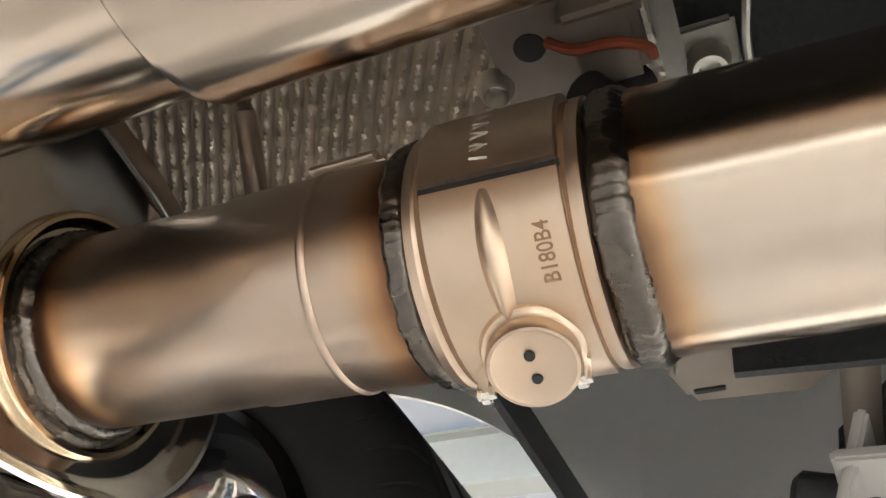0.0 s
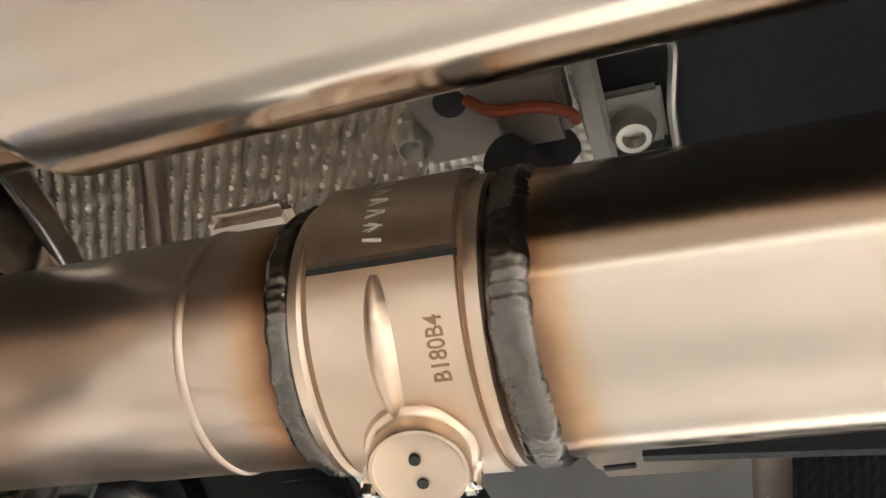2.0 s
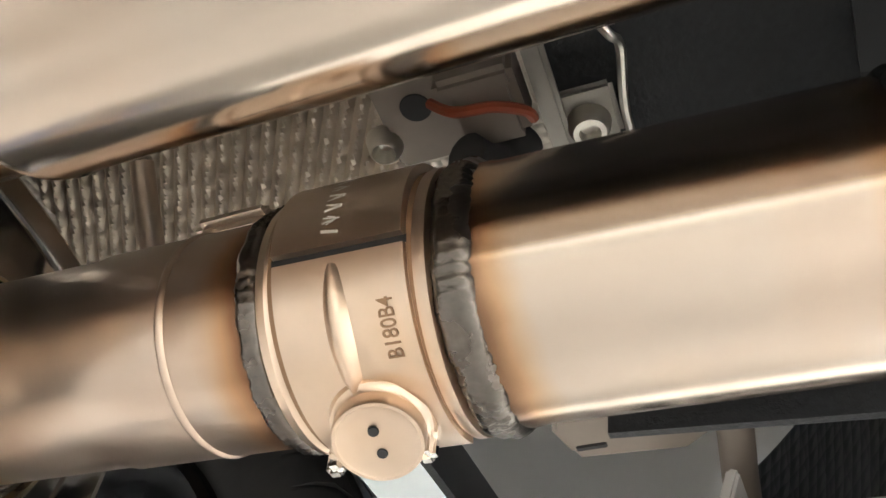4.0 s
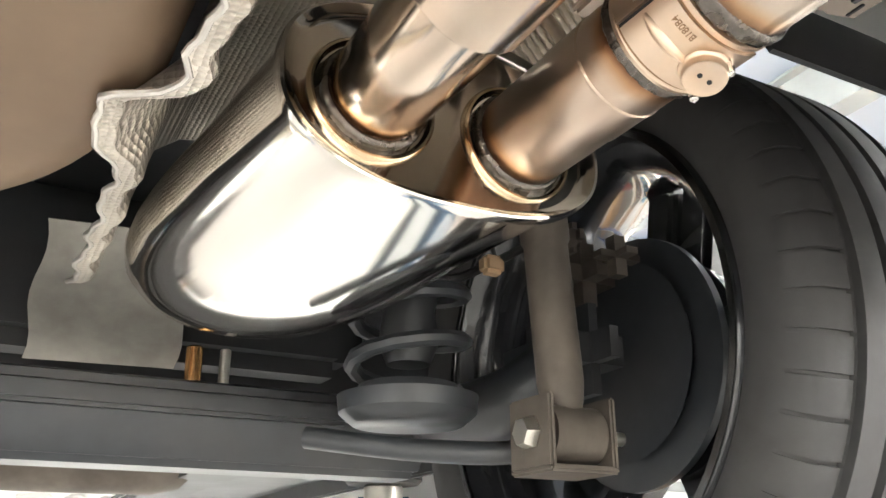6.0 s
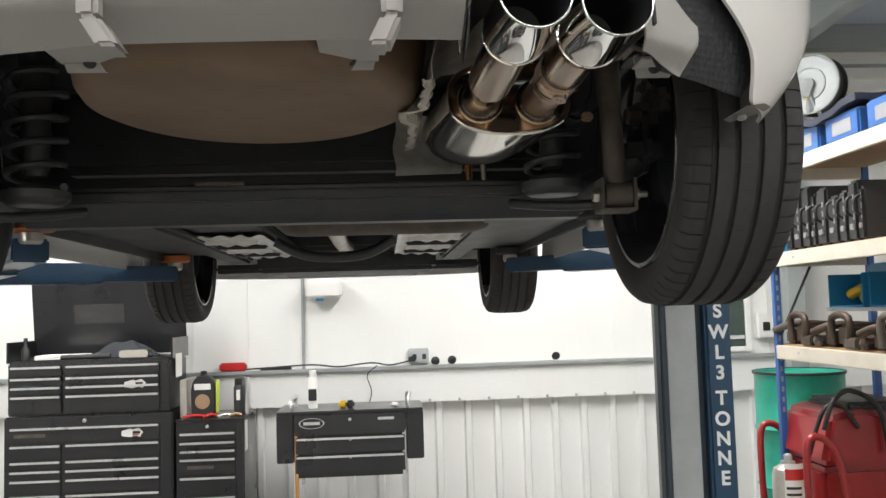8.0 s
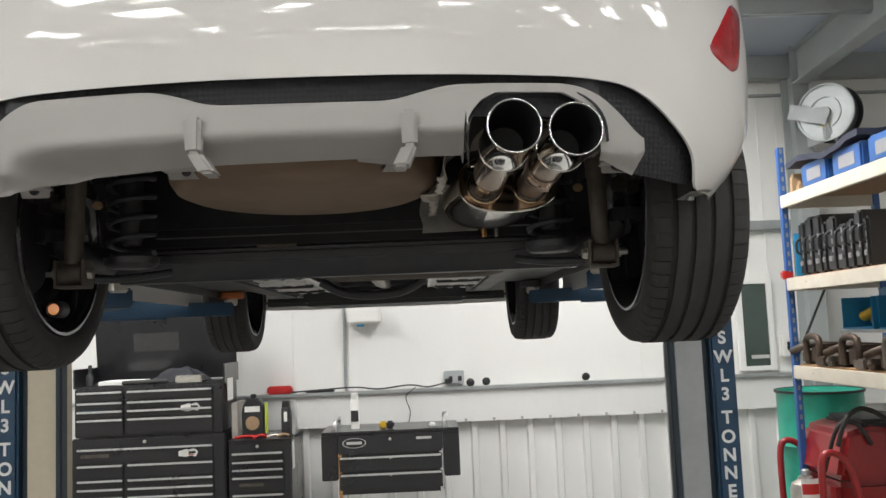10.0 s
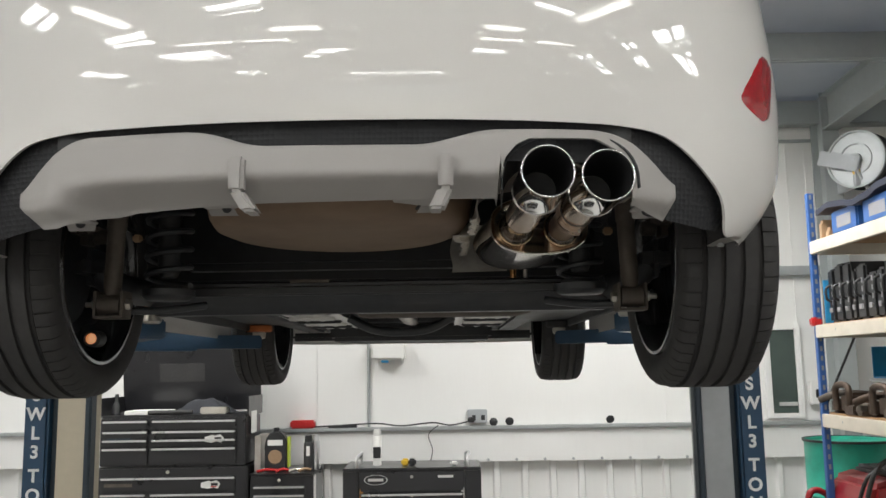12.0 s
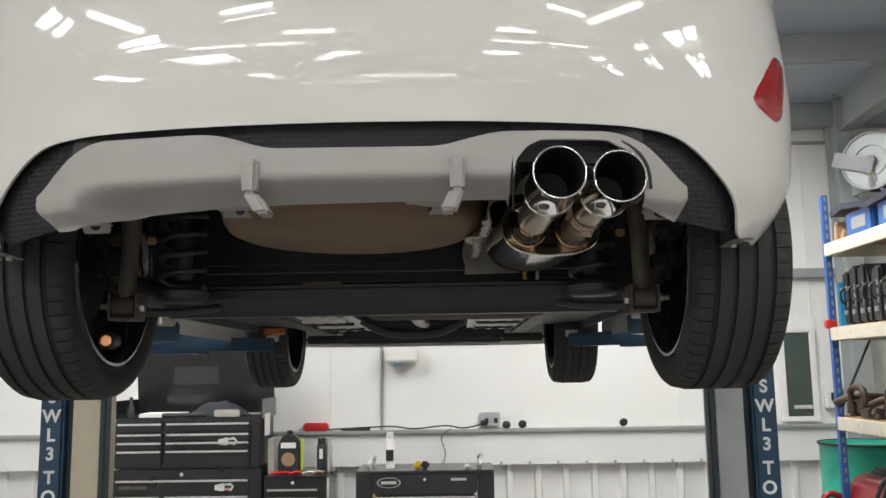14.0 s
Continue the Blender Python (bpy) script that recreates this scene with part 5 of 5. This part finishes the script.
part("lock", rod((-1.03, CY - 0.04, 0.878), (-1.03, CY - 0.02, 0.878), 0.011, 16), ZINC, sm)
part("brand_bar", box(-1.16, -0.99, CY - 0.0345, CY - 0.0325, 0.60, 0.622), DUSTY, sm)
part("notice", box(-0.7895, -0.7885, CY + 0.02, CY + 0.12, 0.7, 0.9), PAPER, sm, "white paper label")
for x in (-1.18, -0.85):
    for yy in (CY + 0.06, CY + 0.42):
        part("castor", rod((x - 0.02, yy, 0.05), (x + 0.02, yy, 0.05), 0.05, 20), RUBBER, sm)
part("edge_tray", box(-1.24, -0.785, CY - 0.03, CY + 0.5, 0.9155, 0.925, 0.003), CHESTB, sm)
for k, (x, m, w) in enumerate(((-1.13, REDP, 0.07), (-1.02, REDP, 0.04), (-0.92, ZINC, 0.05), (-0.86, CARD, 0.04))):
    single("hand_tool", tube([(x - w, CY + 0.02, 0.935), (x, CY + 0.05 + 0.02 * (k % 2), 0.945), (x + w, CY + 0.08, 0.935)], 0.010, 10), m, "hand tool lying on the small cabinet", "tool", "hand tools")
jug = thing("fluid_bottle", "black and lime labelled fluid bottle on the small cabinet", "bottle")
part("bottle", prism([(-1.16, 0.926), (-1.0, 0.926), (-1.0, 1.14), (-1.03, 1.19), (-1.06, 1.21), (-1.11, 1.21), (-1.15, 1.17), (-1.165, 1.1)], CY + 0.1, CY + 0.2, bevel=0.01), CASEB, jug)
part("cap", rod((-1.085, CY + 0.15, 1.21), (-1.085, CY + 0.15, 1.235), 0.022, 16), CASEB, jug)
part("lime_edge", box(-0.998, -0.985, CY + 0.11, CY + 0.19, 0.95, 1.17, 0.004), LIME, jug)
part("label_disc", lathe((-1.085, CY + 0.0985, 1.03), (-1.085, CY + 0.096, 1.03), [(0, 0.05), (0.002, 0.05), (0.002, 0)], 28), CARD, jug, "beige round label")
part("label_bar", box(-1.14, -1.03, CY + 0.097, CY + 0.0995, 1.11, 1.15), PAPER, jug)
folder = single("folder", box(-1.235, -1.19, CY + 0.1, CY + 0.4, 0.926, 1.18, 0.004), SHEET, "grey folder standing on the small cabinet", "folder")
can2 = thing("aerosol_can", "black aerosol can on the small cabinet", "aerosol can", "aerosol cans")
part("can", lathe((-0.85, CY + 0.15, 0.926), (-0.85, CY + 0.15, 1.2), [(0, 0), (0, 0.034), (0.19, 0.034), (0.205, 0.026), (0.21, 0.028), (0.25, 0.026), (0.25, 0)], 24), CASEB, can2)
part("label_bar", box(-0.86, -0.835, CY + 0.113, CY + 0.1155, 1.03, 1.1), PAPER, can2)
sc = thing("cleaner_can", "pale grey aerosol can beside the black one", "aerosol can", "aerosol cans")
part("can", lathe((-0.81, CY + 0.22, 0.926), (-0.81, CY + 0.22, 1.2), [(0, 0), (0, 0.034), (0.2, 0.034), (0.215, 0.026), (0.25, 0.024), (0.25, 0)], 24), TRIM, sc)

cart = thing("service_cart", "black two-drawer service cart with loop handles", "tool cart")
CX0, CX1, CYF = -0.585, 0.41, 4.32
part("top", box(CX0, CX1, CYF, CYF + 0.5, 0.925, 0.945, 0.006), CHESTB, cart)
part("body", box(CX0 + 0.12, CX1 - 0.12, CYF + 0.01, CYF + 0.49, 0.50, 0.924, 0.006), CHESTB, cart)
for x in (CX0, CX1 - 0.115):
    part("side_wing", box(x, x + 0.115, CYF + 0.02, CYF + 0.48, 0.60, 0.924, 0.006), CHESTB, cart)
drawers(cart, CX0 + 0.13, CX1 - 0.13, CYF, [(0.66, 0.775), (0.53, 0.655)])
part("fascia", box(CX0 + 0.13, CX1 - 0.13, CYF - 0.01, CYF, 0.785, 0.92, 0.003), CHESTB, cart)
badge = part("badge", lathe((CX0 + 0.24, CYF - 0.0105, 0.865), (CX0 + 0.24, CYF - 0.0125, 0.865), [(0, 0.085), (0.001, 0.085), (0.001, 0.078), (0.0, 0.078)], 40, closed=True), TRIM, cart, "oval outline badge")
for v in badge.data.vertices:
    v.co.z = 0.865 + (v.co.z - 0.865) * 0.42
part("brand_bar", box(CX0 + 0.185, CX0 + 0.295, CYF - 0.0125, CYF - 0.0105, 0.855, 0.875), TRIM, cart)
part("brand_bar", box(CX1 - 0.31, CX1 - 0.2, CYF - 0.0125, CYF - 0.0105, 0.875, 0.893), TRIM, cart)
for k, z in enumerate((0.885, 0.755, 0.635)):
    part("lock", rod(((CX0 + CX1) / 2, CYF - 0.026, z), ((CX0 + CX1) / 2, CYF - 0.01, z), 0.011, 16), ZINC, cart)
for x in (CX0 + 0.135, CX1 - 0.135):
    part("leg", box(x - 0.012, x + 0.012, CYF + 0.0, CYF + 0.03, 0.08, 0.8, 0.003), TRIM if x > 0 else BRASS, cart, "bright metal leg strip")
    part("leg", box(x - 0.012, x + 0.012, CYF + 0.45, CYF + 0.48, 0.08, 0.5, 0.003), TRIM, cart)
    part("castor", rod((x - 0.015, CYF + 0.03, 0.04), (x + 0.015, CYF + 0.03, 0.04), 0.04, 20), RUBBER, cart)
    part("castor", rod((x - 0.015, CYF + 0.45, 0.04), (x + 0.015, CYF + 0.45, 0.04), 0.04, 20), RUBBER, cart)
for x in (CX0 + 0.1, CX1 - 0.1):
    part("loop_handle", tube([(x, CYF + 0.03, 0.94), (x + 0.0, CYF + 0.04, 1.01), (x + 0.02, CYF + 0.2, 1.03), (x + 0.0, CYF + 0.36, 1.01), (x, CYF + 0.37, 0.94)], 0.012, 10), TRIM, cart, "bright tubular loop handle")
wcan = thing("lubricant_can", "white and black aerosol can standing on the cart", "aerosol can", "aerosol cans")
part("can", lathe((-0.35, CYF + 0.2, 0.946), (-0.35, CYF + 0.2, 1.2), [(0, 0), (0, 0.032), (0.2, 0.032), (0.215, 0.025), (0.22, 0.027), (0.26, 0.025), (0.26, 0)], 24), PAPER, wcan)
part("label_bar", box(-0.378, -0.322, CYF + 0.164, CYF + 0.1675, 1.0, 1.08), CASEB, wcan)
for k, (x, m) in enumerate(((-0.14, YELLOW), (-0.09, CASEB), (0.22, PAPER))):
    single("tape_measure" if k < 2 else "crumpled_wipe", box(x - 0.03, x + 0.03, CYF + 0.12, CYF + 0.18, 0.946, 0.946 + (0.05 if k < 2 else 0.025), 0.012), m, "yellow and black tape measure on the cart" if k < 2 else "crumpled white wipe on the cart", "tape measure" if k < 2 else "wipe")

# on the ledge
single("red_case", box(-1.105, -0.905, WALL_Y - 0.09, WALL_Y - 0.01, 1.181, 1.245, 0.012), REDP, "red plastic case on the wall ledge", "case")
single("black_strip", box(-0.80, -0.56, WALL_Y - 0.08, WALL_Y - 0.03, 1.181, 1.2, 0.006), CASEB, "black socket strip on the wall ledge", "socket strip")
soc = thing("double_socket", "grey metal double power socket on the wall", "socket")
part("plate", box(0.34, 0.50, WALL_Y - 0.05, WALL_Y, 1.2, 1.31, 0.006), GREYP, soc)
for x in (0.375, 0.45):
    part("outlet", box(x, x + 0.03, WALL_Y - 0.053, WALL_Y - 0.05, 1.225, 1.265, 0.001), CASEB, soc)
part("plug", box(0.34, 0.40, WALL_Y - 0.09, WALL_Y - 0.05, 1.21, 1.25, 0.008), CASEB, soc)
for k, x in enumerate((0.55, 0.68, 1.5)):
    single("wall_clip", lathe((x, WALL_Y - 0.06, 1.21 + 0.005 * k), (x, WALL_Y - 0.09, 1.21), [(0, 0.0), (0, 0.03), (0.01, 0.034), (0.02, 0.02), (0.022, 0)], 16), CASEB, "small black clip light on the ledge", "clip light", "ledge clip lights")
single("ledge_cable", tube([(-0.95, WALL_Y - 0.05, 1.19), (-0.7, WALL_Y - 0.06, 1.2), (-0.4, WALL_Y - 0.05, 1.21), (-0.2, WALL_Y - 0.07, 1.19), (0.05, WALL_Y - 0.05, 1.21), (0.2, WALL_Y - 0.07, 1.19), (0.36, WALL_Y - 0.07, 1.22)], 0.006, 8), CABLE, "black cable lying along the ledge", "cable")
single("drop_cable", tube([(0.1, WALL_Y - 0.1, 1.19), (0.02, WALL_Y - 0.105, 1.12), (0.05, WALL_Y - 0.105, 1.0), (0.03, WALL_Y - 0.105, 0.9)], 0.004, 8), CABLE, "thin cable hanging from the ledge", "cable")
disp = thing("soap_dispenser", "white plastic dispenser box on the wall", "dispenser")
part("case", box(-0.44, -0.16, WALL_Y - 0.14, WALL_Y, 1.72, 1.86, 0.02), PAPER, disp)
part("nozzle", box(-0.36, -0.3, WALL_Y - 0.12, WALL_Y - 0.08, 1.70, 1.72, 0.004), CYAN, disp)
for k in range(8):
    single("dado_screw", rod((0.5 + 0.23 * k, WALL_Y - 0.078, 0.91), (0.5 + 0.23 * k, WALL_Y - 0.069, 0.91), 0.012, 8), GALV, "galvanised sheeting screw in the flashing", "screw", "dado screws")

# ---- shelving with stores ----
rack = thing("shelving_unit", "blue and cream boltless shelving rack with chipboard shelves", "shelving")
SX0, SX1, SY0, SY1 = 2.512, 3.107, 1.0, 3.42
LEVELS = (0.45, 1.33, 1.875, 2.40)
for x in (SX0, SX1):
    for y in (SY0, SY1):
        up = part("upright", box(x - 0.02, x + 0.02, y - 0.02, y + 0.02, 0, 2.72, 0.003), RACKB, rack, "blue slotted upright")
        for k in range(40):
            if x == SX0 and y == SY1 and 0.9 < 0.06 * k + 0.4 < 2.7:
                part("slot", box(x - 0.007, x + 0.007, y - 0.0215, y - 0.0195, 0.4 + 0.06 * k, 0.43 + 0.06 * k), PAPERG, up)
for z in LEVELS:
    part("shelf_board", box(SX0 + 0.02, SX1, SY0, SY1, z - 0.005, z + 0.013, 0.002), WOOD, rack, "chipboard shelf board")
    part("shelf_beam", box(SX0 - 0.028, SX0 - 0.0, SY0 + 0.02, SY1 - 0.021, z - 0.075, z + 0.005, 0.004), CREAM, rack, "cream steel shelf beam")
    part("shelf_beam", box(SX0 + 0.021, SX1 - 0.021, SY1 - 0.01, SY1 + 0.018, z - 0.075, z + 0.005, 0.004), CREAM, rack)
    part("rivet", rod((SX0 - 0.03, SY1 - 0.3, z - 0.03), (SX0 - 0.027, SY1 - 0.3, z - 0.03), 0.006, 8), GALV, rack)
part("red_clip", box(SX0 - 0.045, SX0 + 0.02, SY1 - 0.03, SY1 + 0.03, 1.875, 1.93, 0.01), REDP, rack, "red clamp on the upright")
part("cross_brace", tube([(SX0, SY1 + 0.01, 1.35), (SX0 + 0.25, SY1 + 0.01, 1.85)], 0.008, 8, smooth_steps=1), CABLE, rack)
rs = random.Random(5)
y = SY1 - 0.05
for k in range(9):
    w = rs.uniform(0.05, 0.11)
    y -= w + 0.012
    h = rs.uniform(0.25, 0.36)
    cs = thing("tool_case", "black plastic tool case standing on the shelf", "tool case", "tool cases")
    part("shell", box(SX0 + 0.05, SX0 + 0.42, y, y + w, 1.889, 1.889 + h, 0.015), CASEB if k != 1 else CASEB, cs)
    part("clasp", box(SX0 + 0.038, SX0 + 0.05, y + w * 0.3, y + w * 0.7, 1.95, 1.98, 0.003), PAPERG, cs)
    part("handle", tube([(SX0 + 0.05, y + w / 2, 2.02), (SX0 + 0.02, y + w / 2, 2.04), (SX0 + 0.02, y + w / 2, 2.10), (SX0 + 0.05, y + w / 2, 2.12)], 0.008, 8), CASEB, cs)
    for q in range(3):
        part("print_bar", box(SX0 + 0.0485, SX0 + 0.0497, y + w * 0.3, y + w * 0.45, 2.0 + q * 0.05, 2.03 + q * 0.05), PAPERG, cs)
single("card_box", box(SX0 + 0.04, SX0 + 0.2, SY1 - 0.035, SY1 + 0.0, 1.889, 2.12, 0.003), CARD, "small brown card box on the shelf", "box")
single("blue_file", box(SX0 + 0.03, SX0 + 0.25, SY1 - 0.052, SY1 - 0.037, 1.889, 2.16, 0.003), CYAN, "light blue file standing on the shelf", "folder")
single("red_sprayer", lathe((SX0 + 0.06, 2.15, 1.889), (SX0 + 0.06, 2.15, 2.2), [(0, 0), (0, 0.05), (0.1, 0.05), (0.15, 0.03), (0.2, 0.018), (0.24, 0.03), (0.3, 0.012), (0.3, 0)], 20), REDP, "red plastic sprayer on the shelf", "sprayer")
single("folded_sheet", grid(30, 12, lambda u, v: (SX0 + 0.0 + 0.42 * v, SY1 - 0.08 - 0.9 * u, 2.60 + 0.025 * noise.noise(Vector((u * 5, v * 3, 1))) + 0.02 * math.sin(8 * u)), thick=0.035), NAVY, "dark blue folded cover on the top shelf", "cover")
for k in range(3):
    cr = thing("storage_crate", "blue plastic storage crate on the top shelf", "crate", "storage crates")
    part("crate", box(SX0 + 0.03, SX0 + 0.45, SY1 - 0.55 - 0.4 * k, SY1 - 0.22 - 0.4 * k, 2.414, 2.56, 0.012), CRATE, cr)
    part("crate_label", box(SX0 + 0.0275, SX0 + 0.0292, SY1 - 0.48 - 0.4 * k, SY1 - 0.30 - 0.4 * k, 2.45, 2.52), PAPERG, cr)
for k in range(4):
    single("card_carton", box(SX0 + 0.02 + 0.03 * (k % 2), SX0 + 0.2, SY1 - 0.2 + 0.045 * k, SY1 - 0.16 + 0.045 * k, 2.414, 2.45 + 0.03 * k, 0.003), CARD, "small brown carton on the top shelf", "box", "small cartons")
# oily parts on the lower shelf
for k in range(16):
    y = SY1 - 0.1 - 0.115 * k
    sz = rs.uniform(0.045, 0.075)
    bm = bmesh.new()
    if k % 4 == 0:
        tube([(SX0 - 0.02, y + 0.1, 1.42), (SX0 + 0.05, y, 1.46), (SX0 + 0.25, y - 0.05, 1.45)], 0.022, 12, bm)
        box(SX0 + 0.02, SX0 + 0.12, y - 0.04, y + 0.05, 1.344, 1.43, 0.015, bm)
    elif k % 4 == 1:
        tube([(SX0 + 0.02, y - 0.08, 1.36), (SX0 + 0.02, y - 0.08, 1.5), (SX0 + 0.02, y + 0.08, 1.5), (SX0 + 0.02, y + 0.08, 1.36)], 0.02, 10, bm, smooth_steps=4)
        box(SX0 + 0.03, SX0 + 0.2, y - 0.06, y + 0.06, 1.344, 1.47, 0.02, bm)
    elif k % 4 == 2:
        box(SX0 + 0.0, SX0 + 0.09, y - 0.06, y + 0.06, 1.344, 1.40, 0.008, bm)
        lathe((SX0 + 0.12, y, 1.344), (SX0 + 0.12, y, 1.5), [(0, 0), (0, sz), (0.05, sz), (0.06, sz * 0.6), (0.1, sz * 0.6), (0.11, 0.0)], 18, bm)
    else:
        lathe((SX0 + 0.04, y, 1.344), (SX0 + 0.04, y, 1.5), [(0, 0), (0, sz * 0.7), (0.03, sz), (0.06, sz * 0.8), (0.08, 0)], 14, bm)
        rod((SX0 - 0.01, y - 0.05, 1.36), (SX0 + 0.1, y + 0.05, 1.37), 0.012, 10, bm)
    single("brake_part", bm, RUSTY if k % 3 else DUSTY, "oily used brake part lying on the shelf", "car part", "used brake parts")
for k in range(3):
    bn = thing("parts_bin", "light blue open-front parts bin behind the rack", "bin", "parts bins")
    bb = bmesh.new()
    y0 = SY1 - 0.15 - 0.42 * k
    box(SX1 - 0.1, SX1 - 0.02, y0 - 0.36, y0, 1.55, 1.80, 0.01, bb)
    box(SX1 - 0.35, SX1 - 0.1, y0 - 0.36, y0, 1.55, 1.56, 0.004, bb)
    box(SX1 - 0.35, SX1 - 0.1, y0 - 0.36, y0 - 0.35, 1.55, 1.74, 0.004, bb)
    box(SX1 - 0.35, SX1 - 0.1, y0 - 0.01, y0, 1.55, 1.74, 0.004, bb)
    part("bin", bb, CYAN, bn)
    part("stored_tool", tube([(SX1 - 0.3, y0 - 0.3, 1.6), (SX1 - 0.22, y0 - 0.18, 1.66), (SX1 - 0.25, y0 - 0.06, 1.62)], 0.03, 10), YELLOW if k != 1 else RUSTY, bn)
    part("bin_shelf", box(SX1 - 0.36, SX1, y0 - 0.4, y0 + 0.02, 1.53, 1.549, 0.002), GALV, bn)

drum = thing("oil_drum", "turquoise steel oil drum with ribbed sides", "drum")
DX, DY = 2.93, 4.05
part("barrel", lathe((DX, DY, 0), (DX, DY, 1.15), [(0, 0), (0.0, 0.28), (0.01, 0.292), (0.02, 0.285), (0.36, 0.285), (0.375, 0.296), (0.39, 0.285), (0.74, 0.285), (0.755, 0.296), (0.77, 0.285), (1.10, 0.285), (1.115, 0.294), (1.125, 0.29), (1.12, 0.278), (1.1, 0.275), (1.1, 0)], 64), GREEN, drum)
part("rim", lathe((DX, DY, 1.112), (DX, DY, 1.13), [(0, 0.284), (0.0, 0.297), (0.016, 0.297), (0.016, 0.284)], 64, closed=True), CASEB, drum, "dark worn rim")
mach = thing("red_trolley", "red painted service machine on a tubular trolley", "workshop machine")
part("hood", prism([(2.50, 0.70), (2.56, 0.96), (2.70, 1.0), (3.0, 0.96), (3.05, 0.66)], 2.95, 3.5, bevel=0.03), REDM, mach)
part("cover", box(2.68, 3.05, 3.0, 3.45, 0.97, 1.03, 0.02), CASEB, mach, "black top cover")
part("lower_body", box(2.52, 3.0, 3.0, 3.5, 0.12, 0.68, 0.03), REDM, mach)
for yy in (2.93, 3.50):
    part("frame_tube", tube([(2.42, yy, 0.1), (2.40, yy, 0.6), (2.42, yy, 0.85), (2.55, yy, 0.80), (2.62, yy, 0.5), (2.62, yy, 0.1)], 0.02, 10), REDM, mach)
    part("trolley_wheel", rod((2.5, yy - 0.03, 0.1), (2.5, yy + 0.03, 0.1), 0.1, 24), RUBBER, mach)
part("hose", tube([(2.5, 2.92, 0.9), (2.55, 2.9, 1.05), (2.68, 2.95, 1.1), (2.82, 2.93, 1.0), (2.85, 2.9, 0.75)], 0.014, 10), CABLE, mach, "black rubber hose")
part("hose", tube([(2.45, 3.0, 0.75), (2.52, 2.95, 1.0), (2.62, 2.94, 1.02), (2.7, 2.93, 0.9)], 0.012, 10), CABLE, mach)
sep = thing("steel_canister", "dull silver canister with a red and white warning label", "canister")
part("tank", lathe((2.40, 3.15, 0.0), (2.40, 3.15, 0.95), [(0, 0), (0, 0.09), (0.62, 0.09), (0.66, 0.08), (0.685, 0.04), (0.70, 0.04), (0.70, 0)], 32), SHEET, sep)
part("valve", rod((2.40, 3.15, 0.70), (2.40, 3.15, 0.74), 0.022, 14), GALV, sep)
lab = grid(10, 1, lambda u, v: (2.40 + 0.0915 * math.sin(-0.7 + 1.4 * u), 3.15 - 0.0915 * math.cos(-0.7 + 1.4 * u), 0.42 + 0.28 * v), thick=0.0006)
part("label", lab, PAPER, sep, "white warning label")
lab = grid(10, 1, lambda u, v: (2.40 + 0.0925 * math.sin(-0.65 + 1.3 * u), 3.15 - 0.0925 * math.cos(-0.65 + 1.3 * u), 0.61 + 0.06 * v), thick=0.0006)
part("label_band", lab, REDP, sep, "red warning band")
for q in range(4):
    lab = grid(8, 1, lambda u, v: (2.40 + 0.0925 * math.sin(-0.6 + 0.9 * u), 3.15 - 0.0925 * math.cos(-0.6 + 0.9 * u), 0.56 - 0.035 * q + 0.014 * v), thick=0.0006)
    part("print_bar", lab, CABLE, sep)
reel = thing("hose_reel", "grey steel hose reel with black hose on the column", "hose reel")
RC = Vector((3.40, WALL_Y - 0.62, 3.22))
part("side_disc", lathe(RC, RC + Vector((0.3, 0.25, 0)).normalized() * 0.01, [(0, 0), (0, 0.23), (0.01, 0.23), (0.01, 0)], 48), GALV, reel)
d = Vector((0.3, 0.25, 0)).normalized()
part("hose_coil", lathe(RC + d * 0.012, RC + d * 0.14, [(0, 0.1), (0.0, 0.20), (0.03, 0.215), (0.06, 0.205), (0.09, 0.215), (0.12, 0.20), (0.12, 0.1)], 48), CABLE, reel)
part("side_disc", lathe(RC + d * 0.142, RC + d * 0.152, [(0, 0), (0, 0.23), (0.01, 0.23), (0.01, 0)], 48), CASEB, reel)
part("bracket", box(-0.28, 0.05, -0.02, -0.012, -0.1, 0.02, 0.004, m=Matrix.Translation(RC - d * 0.02) @ pose(0, 0, 0, 0, 20, -50)), GREYP, reel)
part("bracket", box(-0.02, 0.02, -0.02, 0.5, -0.22, 0.0, 0.004, m=Matrix.Translation(RC)), GREYP, reel)
for r0, r1, h in ((0.212, 0.23, 0.012), (0.118, 0.126, 0.008), (0.0, 0.045, 0.02)):
    part("pressed_ring", lathe(RC - d * h, RC, [(0, r0), (0.0, r1), (h, r1), (h, r0)], 48, closed=True), BEAMG, reel)
part("guide_arm", tube([RC - d * 0.03, RC - d * 0.03 + Vector((0.03, 0, -0.12)), RC - d * 0.03 + Vector((0.1, 0, -0.26))], 0.014, 8), GREYP, reel)
part("yellow_tag", rod(RC - d * 0.018 + Vector((0, 0, -0.1)), RC - d * 0.008 + Vector((0, 0, -0.1)), 0.03, 16), YELLOW, reel)
box2 = thing("wall_switch", "white switch box on the wall by the lift", "switch")
part("switch_case", box(3.15, 3.29, WALL_Y - 0.06, WALL_Y, 1.3, 1.5, 0.01), PAPER, box2)
part("switch_rocker", box(3.19, 3.25, WALL_Y - 0.066, WALL_Y - 0.06, 1.36, 1.43, 0.003), CASEB, box2)
single("air_line", tube([(2.6, WALL_Y - 0.01, 2.4), (2.58, WALL_Y - 0.02, 1.6), (2.5, WALL_Y - 0.12, 1.25), (2.45, WALL_Y - 0.14, 0.95), (2.54, WALL_Y - 0.12, 1.02)], 0.007, 8), CABLE, "thin black air line hanging by the drum", "air line")
